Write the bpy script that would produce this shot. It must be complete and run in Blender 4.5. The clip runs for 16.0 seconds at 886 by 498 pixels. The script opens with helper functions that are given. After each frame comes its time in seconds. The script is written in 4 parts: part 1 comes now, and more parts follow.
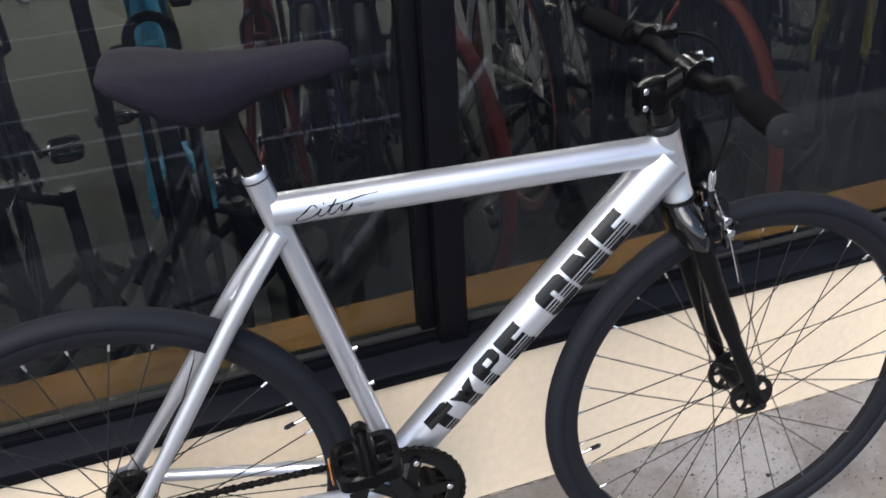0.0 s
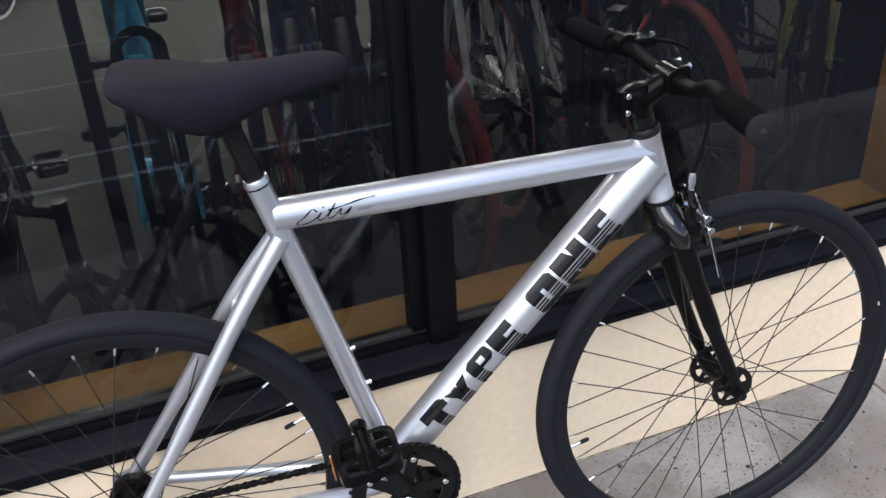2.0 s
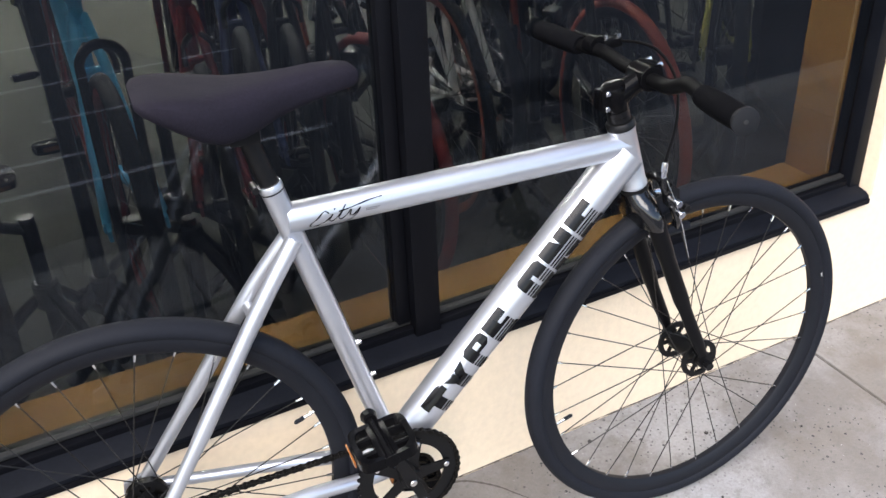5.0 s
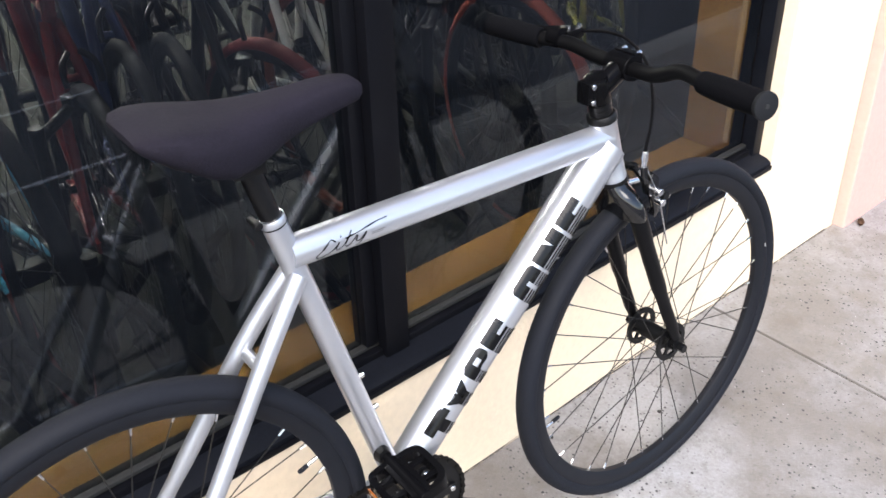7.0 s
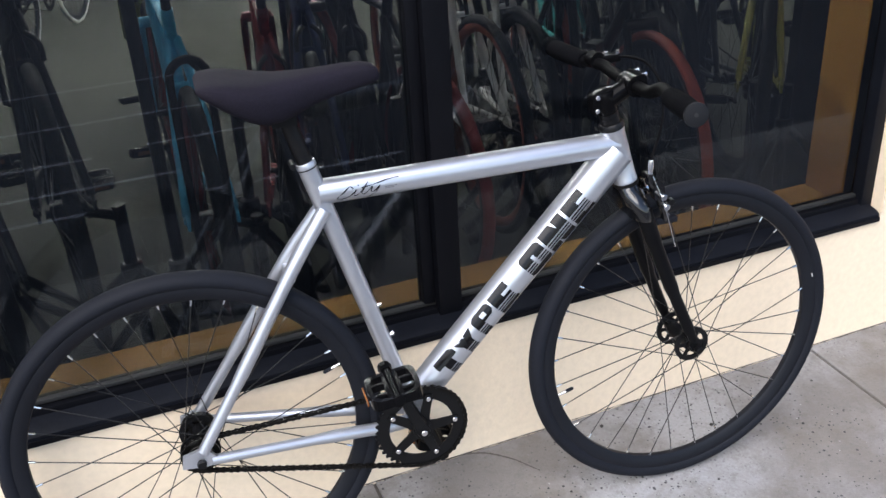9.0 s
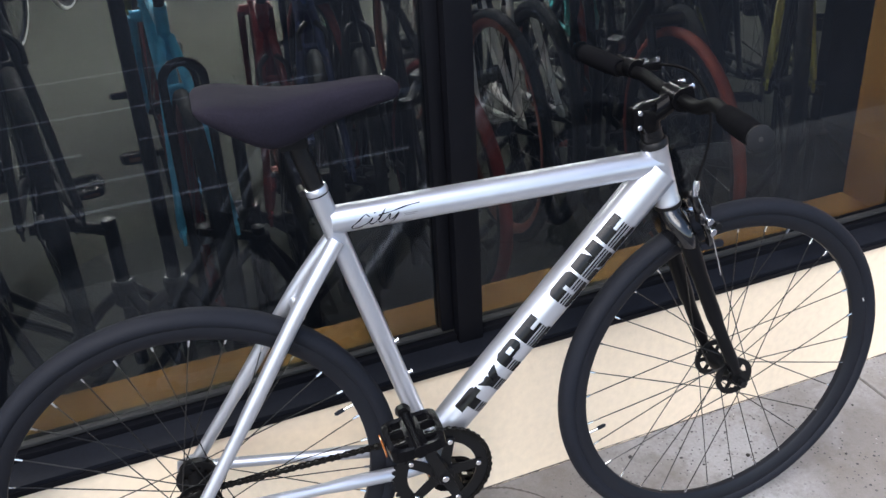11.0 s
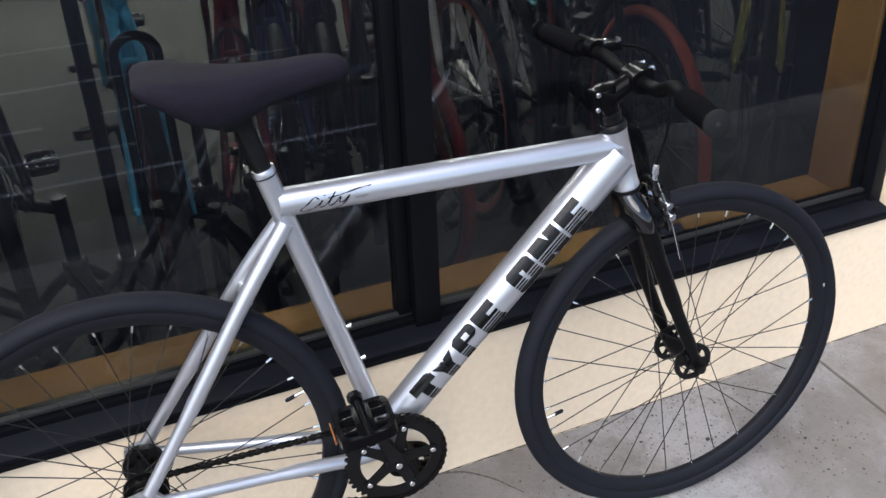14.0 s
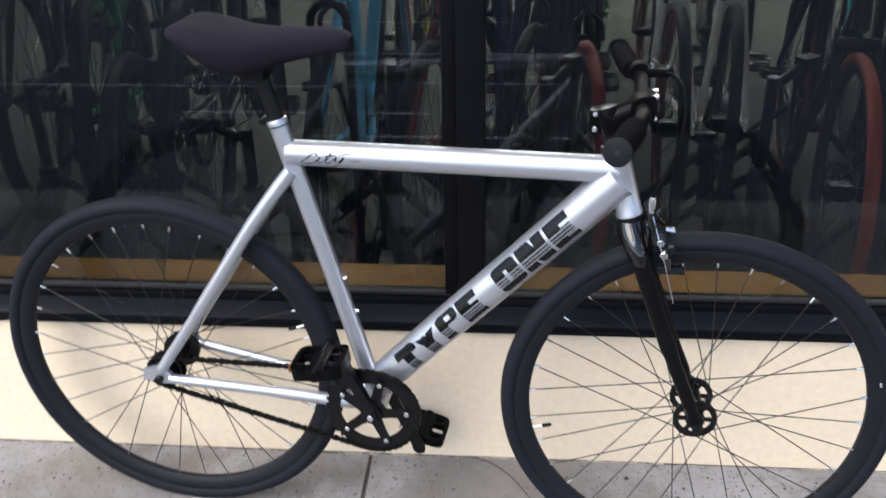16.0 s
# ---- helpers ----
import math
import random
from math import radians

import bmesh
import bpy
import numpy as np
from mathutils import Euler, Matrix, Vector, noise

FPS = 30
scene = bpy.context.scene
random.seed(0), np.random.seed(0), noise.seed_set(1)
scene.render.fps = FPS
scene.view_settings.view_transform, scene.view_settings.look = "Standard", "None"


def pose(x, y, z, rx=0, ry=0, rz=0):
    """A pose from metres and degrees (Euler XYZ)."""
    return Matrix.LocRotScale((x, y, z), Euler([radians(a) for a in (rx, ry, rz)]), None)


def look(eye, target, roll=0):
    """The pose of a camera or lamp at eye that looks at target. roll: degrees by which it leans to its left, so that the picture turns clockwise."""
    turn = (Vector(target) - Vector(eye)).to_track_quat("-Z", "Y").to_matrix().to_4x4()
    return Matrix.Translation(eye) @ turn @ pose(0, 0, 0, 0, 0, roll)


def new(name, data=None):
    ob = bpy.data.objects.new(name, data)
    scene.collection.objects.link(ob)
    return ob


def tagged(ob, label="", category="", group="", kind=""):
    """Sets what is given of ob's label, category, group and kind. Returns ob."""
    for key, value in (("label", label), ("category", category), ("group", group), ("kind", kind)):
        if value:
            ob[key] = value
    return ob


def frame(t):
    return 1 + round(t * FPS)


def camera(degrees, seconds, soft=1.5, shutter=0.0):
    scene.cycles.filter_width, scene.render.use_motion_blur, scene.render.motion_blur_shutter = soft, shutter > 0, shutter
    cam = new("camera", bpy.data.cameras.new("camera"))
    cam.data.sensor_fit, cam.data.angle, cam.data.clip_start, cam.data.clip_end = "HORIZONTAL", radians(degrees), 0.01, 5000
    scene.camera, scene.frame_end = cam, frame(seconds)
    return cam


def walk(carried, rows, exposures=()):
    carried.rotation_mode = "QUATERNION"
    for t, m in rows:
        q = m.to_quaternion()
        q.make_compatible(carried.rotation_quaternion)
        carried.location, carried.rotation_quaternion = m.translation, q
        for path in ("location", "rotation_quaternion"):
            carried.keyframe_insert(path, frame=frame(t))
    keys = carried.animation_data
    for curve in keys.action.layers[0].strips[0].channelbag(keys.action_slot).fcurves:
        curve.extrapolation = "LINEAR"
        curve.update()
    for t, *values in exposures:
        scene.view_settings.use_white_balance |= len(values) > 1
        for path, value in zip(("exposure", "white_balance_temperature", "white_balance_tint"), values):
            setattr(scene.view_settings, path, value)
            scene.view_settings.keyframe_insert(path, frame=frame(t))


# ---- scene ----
cam = camera(50.5, 16.0, shutter=0.5)
PATH = [
    (0, (0.441, -1.226, 1.348), (0.967, 0.404, 0.316), -3.2),
    (0.5, (0.405, -1.238, 1.365), (0.997, 0.393, 0.37), -1.2),
    (1, (0.395, -1.256, 1.356), (0.952, 0.366, 0.327), -3.5),
    (1.5, (0.401, -1.264, 1.359), (1.002, 0.354, 0.348), -2.7),
    (2, (0.391, -1.263, 1.361), (0.984, 0.358, 0.35), -3.1),
    (2.5, (0.387, -1.283, 1.369), (1.036, 0.318, 0.361), -3.0),
    (3, (0.381, -1.334, 1.389), (0.964, 0.319, 0.426), 0.2),
    (5.5, (0.212, -1.213, 1.403), (1.026, 0.283, 0.354), -2.6),
    (6, (0.229, -1.119, 1.397), (1.074, 0.336, 0.315), -2.5),
    (6.5, (0.116, -1.008, 1.407), (1.173, 0.306, 0.332), -2.2),
    (7, (0.052, -1.028, 1.398), (1.166, 0.257, 0.344), -1.5),
    (7.5, (0.163, -1.176, 1.395), (1.111, 0.286, 0.413), -2.9),
    (8, (0.23, -1.301, 1.398), (0.954, 0.269, 0.392), -4.0),
    (8.5, (0.201, -1.461, 1.41), (0.859, 0.179, 0.472), -3.6),
    (9, (0.234, -1.577, 1.41), (0.867, 0.082, 0.49), -3.3),
    (11.5, (0.259, -1.369, 1.408), (0.899, 0.258, 0.437), -3.3),
    (12, (0.254, -1.375, 1.415), (0.939, 0.228, 0.434), -3.2),
    (12.5, (0.257, -1.389, 1.423), (0.963, 0.225, 0.476), -2.8),
    (13, (0.246, -1.392, 1.407), (0.946, 0.203, 0.423), -2.3),
    (13.5, (0.255, -1.39, 1.41), (0.96, 0.208, 0.436), -2.2),
    (14, (0.306, -1.369, 1.402), (0.976, 0.226, 0.398), -2.1),
    (14.5, (0.482, -1.334, 1.378), (0.912, 0.328, 0.353), -1.6),
    (15, (0.627, -1.366, 1.366), (0.82, 0.381, 0.412), -1.6),
    (15.5, (0.768, -1.508, 1.371), (0.789, 0.27, 0.455), -1.5),
    (16, (0.943, -1.581, 1.39), (0.793, 0.165, 0.426), -1.2),
]
EXPOSURES = [(t, e, k, 12) for t, e, k in ((0.0, 1.33, 6600), (0.5, 1.22, 6650), (3.0, 1.2, 6450), (5.5, 1.82, 6650), (6.0, 1.89, 6500), (6.5, 1.95, 6450), (7.0, 1.88, 6650), (8.0, 1.78, 6500), (8.5, 1.70, 6450), (9.0, 1.33, 6350), (11.5, 1.52, 6300), (12.5, 1.25, 6300), (13.0, 0.97, 6350), (13.5, 1.2, 6350), (14.0, 1.2, 6400), (15.0, 1.19, 6500), (16.0, 1.37, 6400))]
walk(cam, [(t, look(eye, target, roll)) for t, eye, target, roll in PATH], EXPOSURES)

# ---- light ----
world = bpy.data.worlds.new("sky")
scene.world = world
world.use_nodes = True
wn = world.node_tree.nodes
sky = wn.new("ShaderNodeTexSky")
sky.sky_type, sky.sun_disc = "NISHITA", False
sky.sun_elevation, sky.sun_rotation = radians(51), radians(225)
wn["Background"].inputs["Strength"].default_value = 0.11
world.node_tree.links.new(sky.outputs["Color"], wn["Background"].inputs["Color"])
sun = new("sun", bpy.data.lights.new("sun", "SUN"))
sun.data.energy, sun.data.angle, sun.data.color = 2.0, radians(60), (1.0, 0.955, 0.90)
sun.matrix_world = look((-3.4, -3.4, 6.0), (0, 0, 0))


# ---- materials ----
def material(name, base, rough=0.5, metal=0.0, vary=0.12, grain=200.0, blotch=6.0, bump=0.0, bump_scale=None, coat=0.0, specks=None, objvary=0.0, rough_vary=0.08, spec=0.5):
    """A surface with variation at two scales; base is linear rgb. specks: (scale, share, rgb)."""
    m = bpy.data.materials.new(name)
    m.use_nodes = True
    n, l = m.node_tree.nodes, m.node_tree.links
    b = n["Principled BSDF"]
    b.inputs["Metallic"].default_value, b.inputs["Specular IOR Level"].default_value = metal, spec
    if coat:
        b.inputs["Coat Weight"].default_value, b.inputs["Coat Roughness"].default_value = coat, 0.06
    tc = n.new("ShaderNodeTexCoord")

    def noise_at(scale, detail):
        t = n.new("ShaderNodeTexNoise")
        t.inputs["Scale"].default_value, t.inputs["Detail"].default_value = scale, detail
        l.new(tc.outputs["Object"], t.inputs["Vector"])
        return t

    big, fine = noise_at(blotch, 4), noise_at(grain, 3)
    add = n.new("ShaderNodeMath")
    add.operation = "ADD"
    l.new(big.outputs["Fac"], add.inputs[0])
    l.new(fine.outputs["Fac"], add.inputs[1])
    span = n.new("ShaderNodeMapRange")
    span.inputs["From Min"].default_value, span.inputs["From Max"].default_value = 0.6, 1.4
    span.inputs["To Min"].default_value, span.inputs["To Max"].default_value = 1 - vary, 1 + vary
    l.new(add.outputs[0], span.inputs["Value"])
    last = span.outputs[0]
    if objvary:
        info = n.new("ShaderNodeObjectInfo")
        om = n.new("ShaderNodeMapRange")
        om.inputs["To Min"].default_value, om.inputs["To Max"].default_value = 1 - objvary, 1 + objvary
        l.new(info.outputs["Random"], om.inputs["Value"])
        mul = n.new("ShaderNodeMath")
        mul.operation = "MULTIPLY"
        l.new(last, mul.inputs[0])
        l.new(om.outputs[0], mul.inputs[1])
        last = mul.outputs[0]
    scale = n.new("ShaderNodeVectorMath")
    scale.operation = "SCALE"
    scale.inputs[0].default_value = base
    l.new(last, scale.inputs["Scale"])
    colour = scale.outputs[0]
    if specks:
        s_scale, share, rgb = specks
        sp = noise_at(s_scale, 2)
        ramp = n.new("ShaderNodeValToRGB")
        ramp.color_ramp.elements[0].position, ramp.color_ramp.elements[1].position = 1 - share - 0.02, 1 - share + 0.02
        l.new(sp.outputs["Fac"], ramp.inputs["Fac"])
        mix = n.new("ShaderNodeMix")
        mix.data_type = "RGBA"
        l.new(ramp.outputs["Color"], mix.inputs["Factor"])
        l.new(colour, mix.inputs[6])
        mix.inputs[7].default_value = (*rgb, 1)
        colour = mix.outputs[2]
    l.new(colour, b.inputs["Base Color"])
    rr = n.new("ShaderNodeMapRange")
    rr.inputs["From Min"].default_value, rr.inputs["From Max"].default_value = 0.3, 0.7
    rr.inputs["To Min"].default_value, rr.inputs["To Max"].default_value = max(0.02, rough - rough_vary), min(1, rough + rough_vary)
    l.new(big.outputs["Fac"], rr.inputs["Value"])
    l.new(rr.outputs[0], b.inputs["Roughness"])
    if bump:
        bt = noise_at(bump_scale or grain, 5)
        bp = n.new("ShaderNodeBump")
        bp.inputs["Strength"].default_value, bp.inputs["Distance"].default_value = 1.0, bump
        l.new(bt.outputs["Fac"], bp.inputs["Height"])
        l.new(bp.outputs[0], b.inputs["Normal"])
    return m


SILVER = material("satin_silver_paint", (0.515, 0.528, 0.565), 0.34, 0.8, 0.05, 2600, 5, coat=0.12, rough_vary=0.02, bump=0.00004, bump_scale=1400)
BLACK_GLOSS = material("gloss_black_paint", (0.004, 0.004, 0.0045), 0.10, 0, 0.15, 400, 9, coat=0.5, rough_vary=0.04, spec=0.5)
FORK_BLACK = material("satin_black_fork_paint", (0.003, 0.003, 0.0035), 0.34, 0, 0.15, 400, 9, spec=0.12)
BLACK_METAL = material("black_anodised_metal", (0.004, 0.004, 0.0045), 0.40, 0.0, 0.25, 500, 20, spec=0.22)
BLACK_RUBBER = material("black_rubber", (0.0054, 0.0065, 0.0104), 0.75, 0, 0.25, 300, 8, bump=0.0004, bump_scale=600, spec=0.22)
SHOP_RUBBER = material("dull_black_tyre", (0.010, 0.0105, 0.012), 0.8, 0, 0.25, 300, 8, spec=0.15)
SHOP_RIM = material("dull_black_rim", (0.010, 0.011, 0.014), 0.6, 0, 0.2, 300, 8, spec=0.15)
RIM_BLACK = material("matte_black_rim", (0.0046, 0.0054, 0.0085), 0.55, 0.0, 0.15, 300, 8, spec=0.25)
MATTE_BAR = material("matte_black_handlebar", (0.0028, 0.0028, 0.0032), 0.55, 0, 0.2, 500, 20, spec=0.06)
GRIP_RUBBER = material("charcoal_grip_rubber", (0.0030, 0.0031, 0.0040), 0.85, 0, 0.2, 500, 20, bump=0.0005, bump_scale=900, spec=0.04)
GRIP_END = material("grey_grip_end", (0.0060, 0.0067, 0.0085), 0.8, 0, 0.2, 400, 30, spec=0.25)
SADDLE_VINYL = material("dark_plum_grey_saddle_cover", (0.0100, 0.0086, 0.0140), 0.85, 0, 0.3, 250, 14, bump=0.0006, bump_scale=350, spec=0.14)
STEM_BLACK = material("polished_black_stem", (0.003, 0.003, 0.0035), 0.16, 0, 0.15, 400, 9, spec=0.06)
CABLE_BLACK = material("black_cable_housing", (0.003, 0.003, 0.0034), 0.6, 0, 0.1, 500, 20, spec=0.05)
CHROME = material("bright_steel", (0.75, 0.75, 0.76), 0.18, 1.0, 0.05, 300, 30)
SPOKE_BLACK = material("black_spoke", (0.010, 0.0095, 0.009), 0.4, 0.0, 0.1, 300, 20, spec=0.3)
CHAIN_BLACK = material("oily_black_chain", (0.012, 0.011, 0.010), 0.35, 0.7, 0.4, 300, 60)
DECAL_BLACK = material("black_vinyl_lettering", (0.003, 0.003, 0.0035), 0.24, 0, 0.1, 400, 20, spec=0.25)
SMALL_PRINT = material("grey_small_print", (0.16, 0.16, 0.17), 0.4, 0.3, 0.3, 900, 60)
AMBER = material("amber_reflector", (0.22, 0.07, 0.012), 0.2, 0, 0.1, 900, 30, coat=0.5)
STUCCO = material("cream_stucco", (0.79, 0.65, 0.475), 0.9, 0, 0.09, 60, 2.2, bump=0.0009, bump_scale=110)
PINK = material("pink_stucco", (0.66, 0.36, 0.31), 0.9, 0, 0.06, 60, 2.5, bump=0.0009, bump_scale=110)
def speckled_concrete():
    """Cast concrete: pale cement, broad stains, and scattered dark and pale stones worn open."""
    m = material("pavement_concrete", (0.262, 0.259, 0.262), 0.9, 0, 0.20, 140, 2.3, bump=0.0013, bump_scale=240, objvary=0.05)
    n, l = m.node_tree.nodes, m.node_tree.links
    b = n["Principled BSDF"]
    src = b.inputs["Base Color"].links[0].from_socket
    tc = n.new("ShaderNodeTexCoord")

    def ramp_of(sock, lo, hi):
        r = n.new("ShaderNodeMapRange")
        r.clamp = True
        r.inputs["From Min"].default_value, r.inputs["From Max"].default_value = lo, hi
        l.new(sock, r.inputs["Value"])
        return r.outputs[0]

    def noise(scale, detail, rough=0.55):
        t = n.new("ShaderNodeTexNoise")
        t.inputs["Scale"].default_value, t.inputs["Detail"].default_value, t.inputs["Roughness"].default_value = scale, detail, rough
        l.new(tc.outputs["Object"], t.inputs["Vector"])
        return t.outputs["Fac"]

    def times(p, q):
        t = n.new("ShaderNodeMath")
        t.operation = "MULTIPLY"
        for sock, v in zip(t.inputs, (p, q)):
            if isinstance(v, float):
                sock.default_value = v
            else:
                l.new(v, sock)
        return t.outputs[0]

    def blend(colour, fac, rgb):
        mix = n.new("ShaderNodeMix")
        mix.data_type = "RGBA"
        l.new(fac, mix.inputs["Factor"])
        l.new(colour, mix.inputs[6])
        mix.inputs[7].default_value = (*rgb, 1)
        return mix.outputs[2]

    # broad damp-looking stains, then fine mottling
    colour = blend(src, times(ramp_of(noise(1.7, 8, 0.66), 0.42, 0.60), 0.70), (0.135, 0.118, 0.098))
    colour = blend(colour, times(ramp_of(noise(5.5, 8, 0.7), 0.50, 0.64), 0.62), (0.135, 0.117, 0.097))
    colour = blend(colour, times(ramp_of(noise(9, 5, 0.6), 0.52, 0.70), 0.22), (0.30, 0.29, 0.275))
    colour = blend(colour, times(ramp_of(noise(24, 8, 0.72), 0.51, 0.64), 0.48), (0.140, 0.132, 0.122))
    colour = blend(colour, times(ramp_of(noise(75, 4, 0.6), 0.58, 0.68), 0.40), (0.115, 0.108, 0.102))
    patches = ramp_of(noise(2.6, 3), 0.36, 0.52)
    for scale, size, keep, rgb in ((58, 0.17, 0.70, (0.035, 0.034, 0.036)), (110, 0.21, 0.66, (0.05, 0.048, 0.05)), (95, 0.13, 0.95, (0.42, 0.41, 0.40))):
        v = n.new("ShaderNodeTexVoronoi")
        v.inputs["Scale"].default_value = scale
        l.new(tc.outputs["Object"], v.inputs["Vector"])
        sep = n.new("ShaderNodeSeparateColor")
        l.new(v.outputs["Color"], sep.inputs[0])
        spot = times(ramp_of(v.outputs["Distance"], size + 0.05, size - 0.03), ramp_of(sep.outputs[0], keep, keep + 0.02))
        colour = blend(colour, times(spot, times(patches, 0.95)), rgb)
    l.new(colour, b.inputs["Base Color"])
    return m


CONCRETE = speckled_concrete()
JOINT = material("dirty_joint", (0.085, 0.075, 0.065), 0.95, 0, 0.25, 90, 8, bump=0.002)
ASPHALT = material("asphalt", (0.052, 0.056, 0.068), 0.9, 0, 0.35, 180, 1.3, bump=0.003, bump_scale=220)
KERB = material("kerb_concrete", (0.30, 0.30, 0.29), 0.9, 0, 0.15, 100, 3, bump=0.002)
STREAK_STRIP = material("worn_white_road_paint", (0.72, 0.76, 0.85), 0.7, 0, 0.2, 60, 5)
ALU_BLACK = material("black_aluminium_frame", (0.0038, 0.0040, 0.0055), 0.42, 0.0, 0.25, 220, 5, rough_vary=0.12, spec=0.10)
SILL_BLACK = material("dusty_black_sill", (0.0052, 0.0060, 0.0088), 0.5, 0.0, 0.35, 160, 7, rough_vary=0.15, spec=0.11)
GASKET = material("black_gasket", (0.008, 0.008, 0.008), 0.7)
TAN = material("ochre_painted_board", (0.47, 0.215, 0.024), 0.75, 0, 0.10, 90, 4, bump=0.0006)
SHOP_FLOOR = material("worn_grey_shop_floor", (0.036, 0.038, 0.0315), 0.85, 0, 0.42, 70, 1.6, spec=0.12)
SHOP_WALL = material("shop_wall", (0.20, 0.20, 0.185), 0.9, 0, 0.1, 60, 1.5)
SHOP_CEILING = material("shop_ceiling", (0.16, 0.16, 0.155), 0.9, 0, 0.06, 60, 1.5)
ROOF_FELT = material("roof_felt", (0.10, 0.10, 0.10), 0.95, 0, 0.2, 80, 2)


def tinted_glass():
    """Grey-tinted shop glass: lets 0.23 of the light through, mirrors a little of the street, more at a slant, and
    carries a dusty film tinted blue as haze.
    """
    m = bpy.data.materials.new("tinted_window_glass")
    m.use_nodes = True
    n, l = m.node_tree.nodes, m.node_tree.links
    n.remove(n["Principled BSDF"])
    clear, shine, mix = n.new("ShaderNodeBsdfTransparent"), n.new("ShaderNodeBsdfGlossy"), n.new("ShaderNodeMixShader")
    clear.inputs["Color"].default_value = (0.215, 0.23, 0.232, 1)
    shine.inputs["Roughness"].default_value = 0.0
    fres, gain = n.new("ShaderNodeFresnel"), n.new("ShaderNodeMath")
    fres.inputs["IOR"].default_value = 1.5
    gain.operation, gain.inputs[1].default_value = "MULTIPLY", 0.62
    l.new(fres.outputs[0], gain.inputs[0])
    l.new(gain.outputs[0], mix.inputs["Fac"])
    shine.inputs["Color"].default_value = (0.86, 0.93, 1.0, 1)
    l.new(clear.outputs[0], mix.inputs[1])
    l.new(shine.outputs[0], mix.inputs[2])
    # a thin dusty film, uneven as wiped glass is, tinted blue as painted haze
    dust_haze, film, smear, tc = n.new("ShaderNodeBsdfDiffuse"), n.new("ShaderNodeMixShader"), n.new("ShaderNodeTexNoise"), n.new("ShaderNodeTexCoord")
    dust_haze.inputs["Color"].default_value = (0.50, 0.60, 0.80, 1)
    smear.inputs["Scale"].default_value, smear.inputs["Detail"].default_value = 2.2, 6
    amount = n.new("ShaderNodeMapRange")
    amount.inputs["From Min"].default_value, amount.inputs["From Max"].default_value = 0.35, 0.65
    amount.inputs["To Min"].default_value, amount.inputs["To Max"].default_value = 0.0040, 0.0085
    l.new(tc.outputs["Object"], smear.inputs["Vector"])
    l.new(smear.outputs["Fac"], amount.inputs["Value"])
    l.new(amount.outputs[0], film.inputs["Fac"])
    l.new(mix.outputs[0], film.inputs[1])
    l.new(dust_haze.outputs[0], film.inputs[2])
    l.new(film.outputs[0], n["Material Output"].inputs["Surface"])
    return m


def clear_back():
    m = bpy.data.materials.new("clear_glass_back")
    m.use_nodes = True
    n, l = m.node_tree.nodes, m.node_tree.links
    n.remove(n["Principled BSDF"])
    l.new(n.new("ShaderNodeBsdfTransparent").outputs[0], n["Material Output"].inputs["Surface"])
    return m


GLASS_BACK = clear_back()
GLASS = tinted_glass()


def lamp_glow():
    m = bpy.data.materials.new("fluorescent_diffuser")
    m.use_nodes = True
    b = m.node_tree.nodes["Principled BSDF"]
    b.inputs["Base Color"].default_value = (0.85, 0.85, 0.82, 1)
    b.inputs["Emission Color"].default_value, b.inputs["Emission Strength"].default_value = (1.0, 0.97, 0.90, 1), 150.0
    return m


LAMP_GLOW = lamp_glow()
LEAF = material("dry_brown_leaf", (0.10, 0.055, 0.03), 0.8, 0, 0.3, 300, 40)
GRIT = material("dark_grit", (0.03, 0.028, 0.027), 0.85, 0, 0.3, 600, 60)


# ---- shapes ----
def part(name, bm, mat, parent, label="", smooth=True):
    me = bpy.data.meshes.new(name)
    bm.normal_update()
    if smooth:
        for f in bm.faces:
            f.smooth = True
        for e in bm.edges:
            e.smooth = len(e.link_faces) < 2 or e.calc_face_angle(0) < 0.7
    bm.to_mesh(me)
    bm.free()
    me.materials.append(mat)
    ob = new(name, me)
    ob.parent = parent
    return tagged(ob, label)


def again(ob, m, parent=None):
    """One more object on the same mesh, at the pose m within its parent."""
    o = new(ob.name.split(".")[0], ob.data)
    o.parent = parent or ob.parent
    o.matrix_basis = m
    return o


def thing(name, label, category, m=None, group="", kind=""):
    ob = new(name)
    ob.empty_display_size = 0.1
    if m is not None:
        ob.matrix_basis = m
    return tagged(ob, label, category, group, kind)


def structure(name, bm, mat, label, smooth=False):
    return tagged(part(name, bm, mat, None, label, smooth), kind="structure")


def box(bm, x0, x1, y0, y1, z0, z1, bevel=0.0, m=None):
    v = [bm.verts.new((x, y, z)) for x in (x0, x1) for y in (y0, y1) for z in (z0, z1)]
    fs = [bm.faces.new([v[i] for i in q]) for q in ((0, 1, 3, 2), (4, 6, 7, 5), (0, 4, 5, 1), (2, 3, 7, 6), (0, 2, 6, 4), (1, 5, 7, 3))]
    if bevel:
        es = list({e for f in fs for e in f.edges})
        r = bmesh.ops.bevel(bm, geom=es, offset=bevel, segments=2, affect="EDGES", profile=0.6)
        v = list({w for f in r["faces"] for w in f.verts} | {w for w in v if w.is_valid})
    if m is not None:
        for w in v:
            if w.is_valid:
                w.co = m @ w.co
    return bm


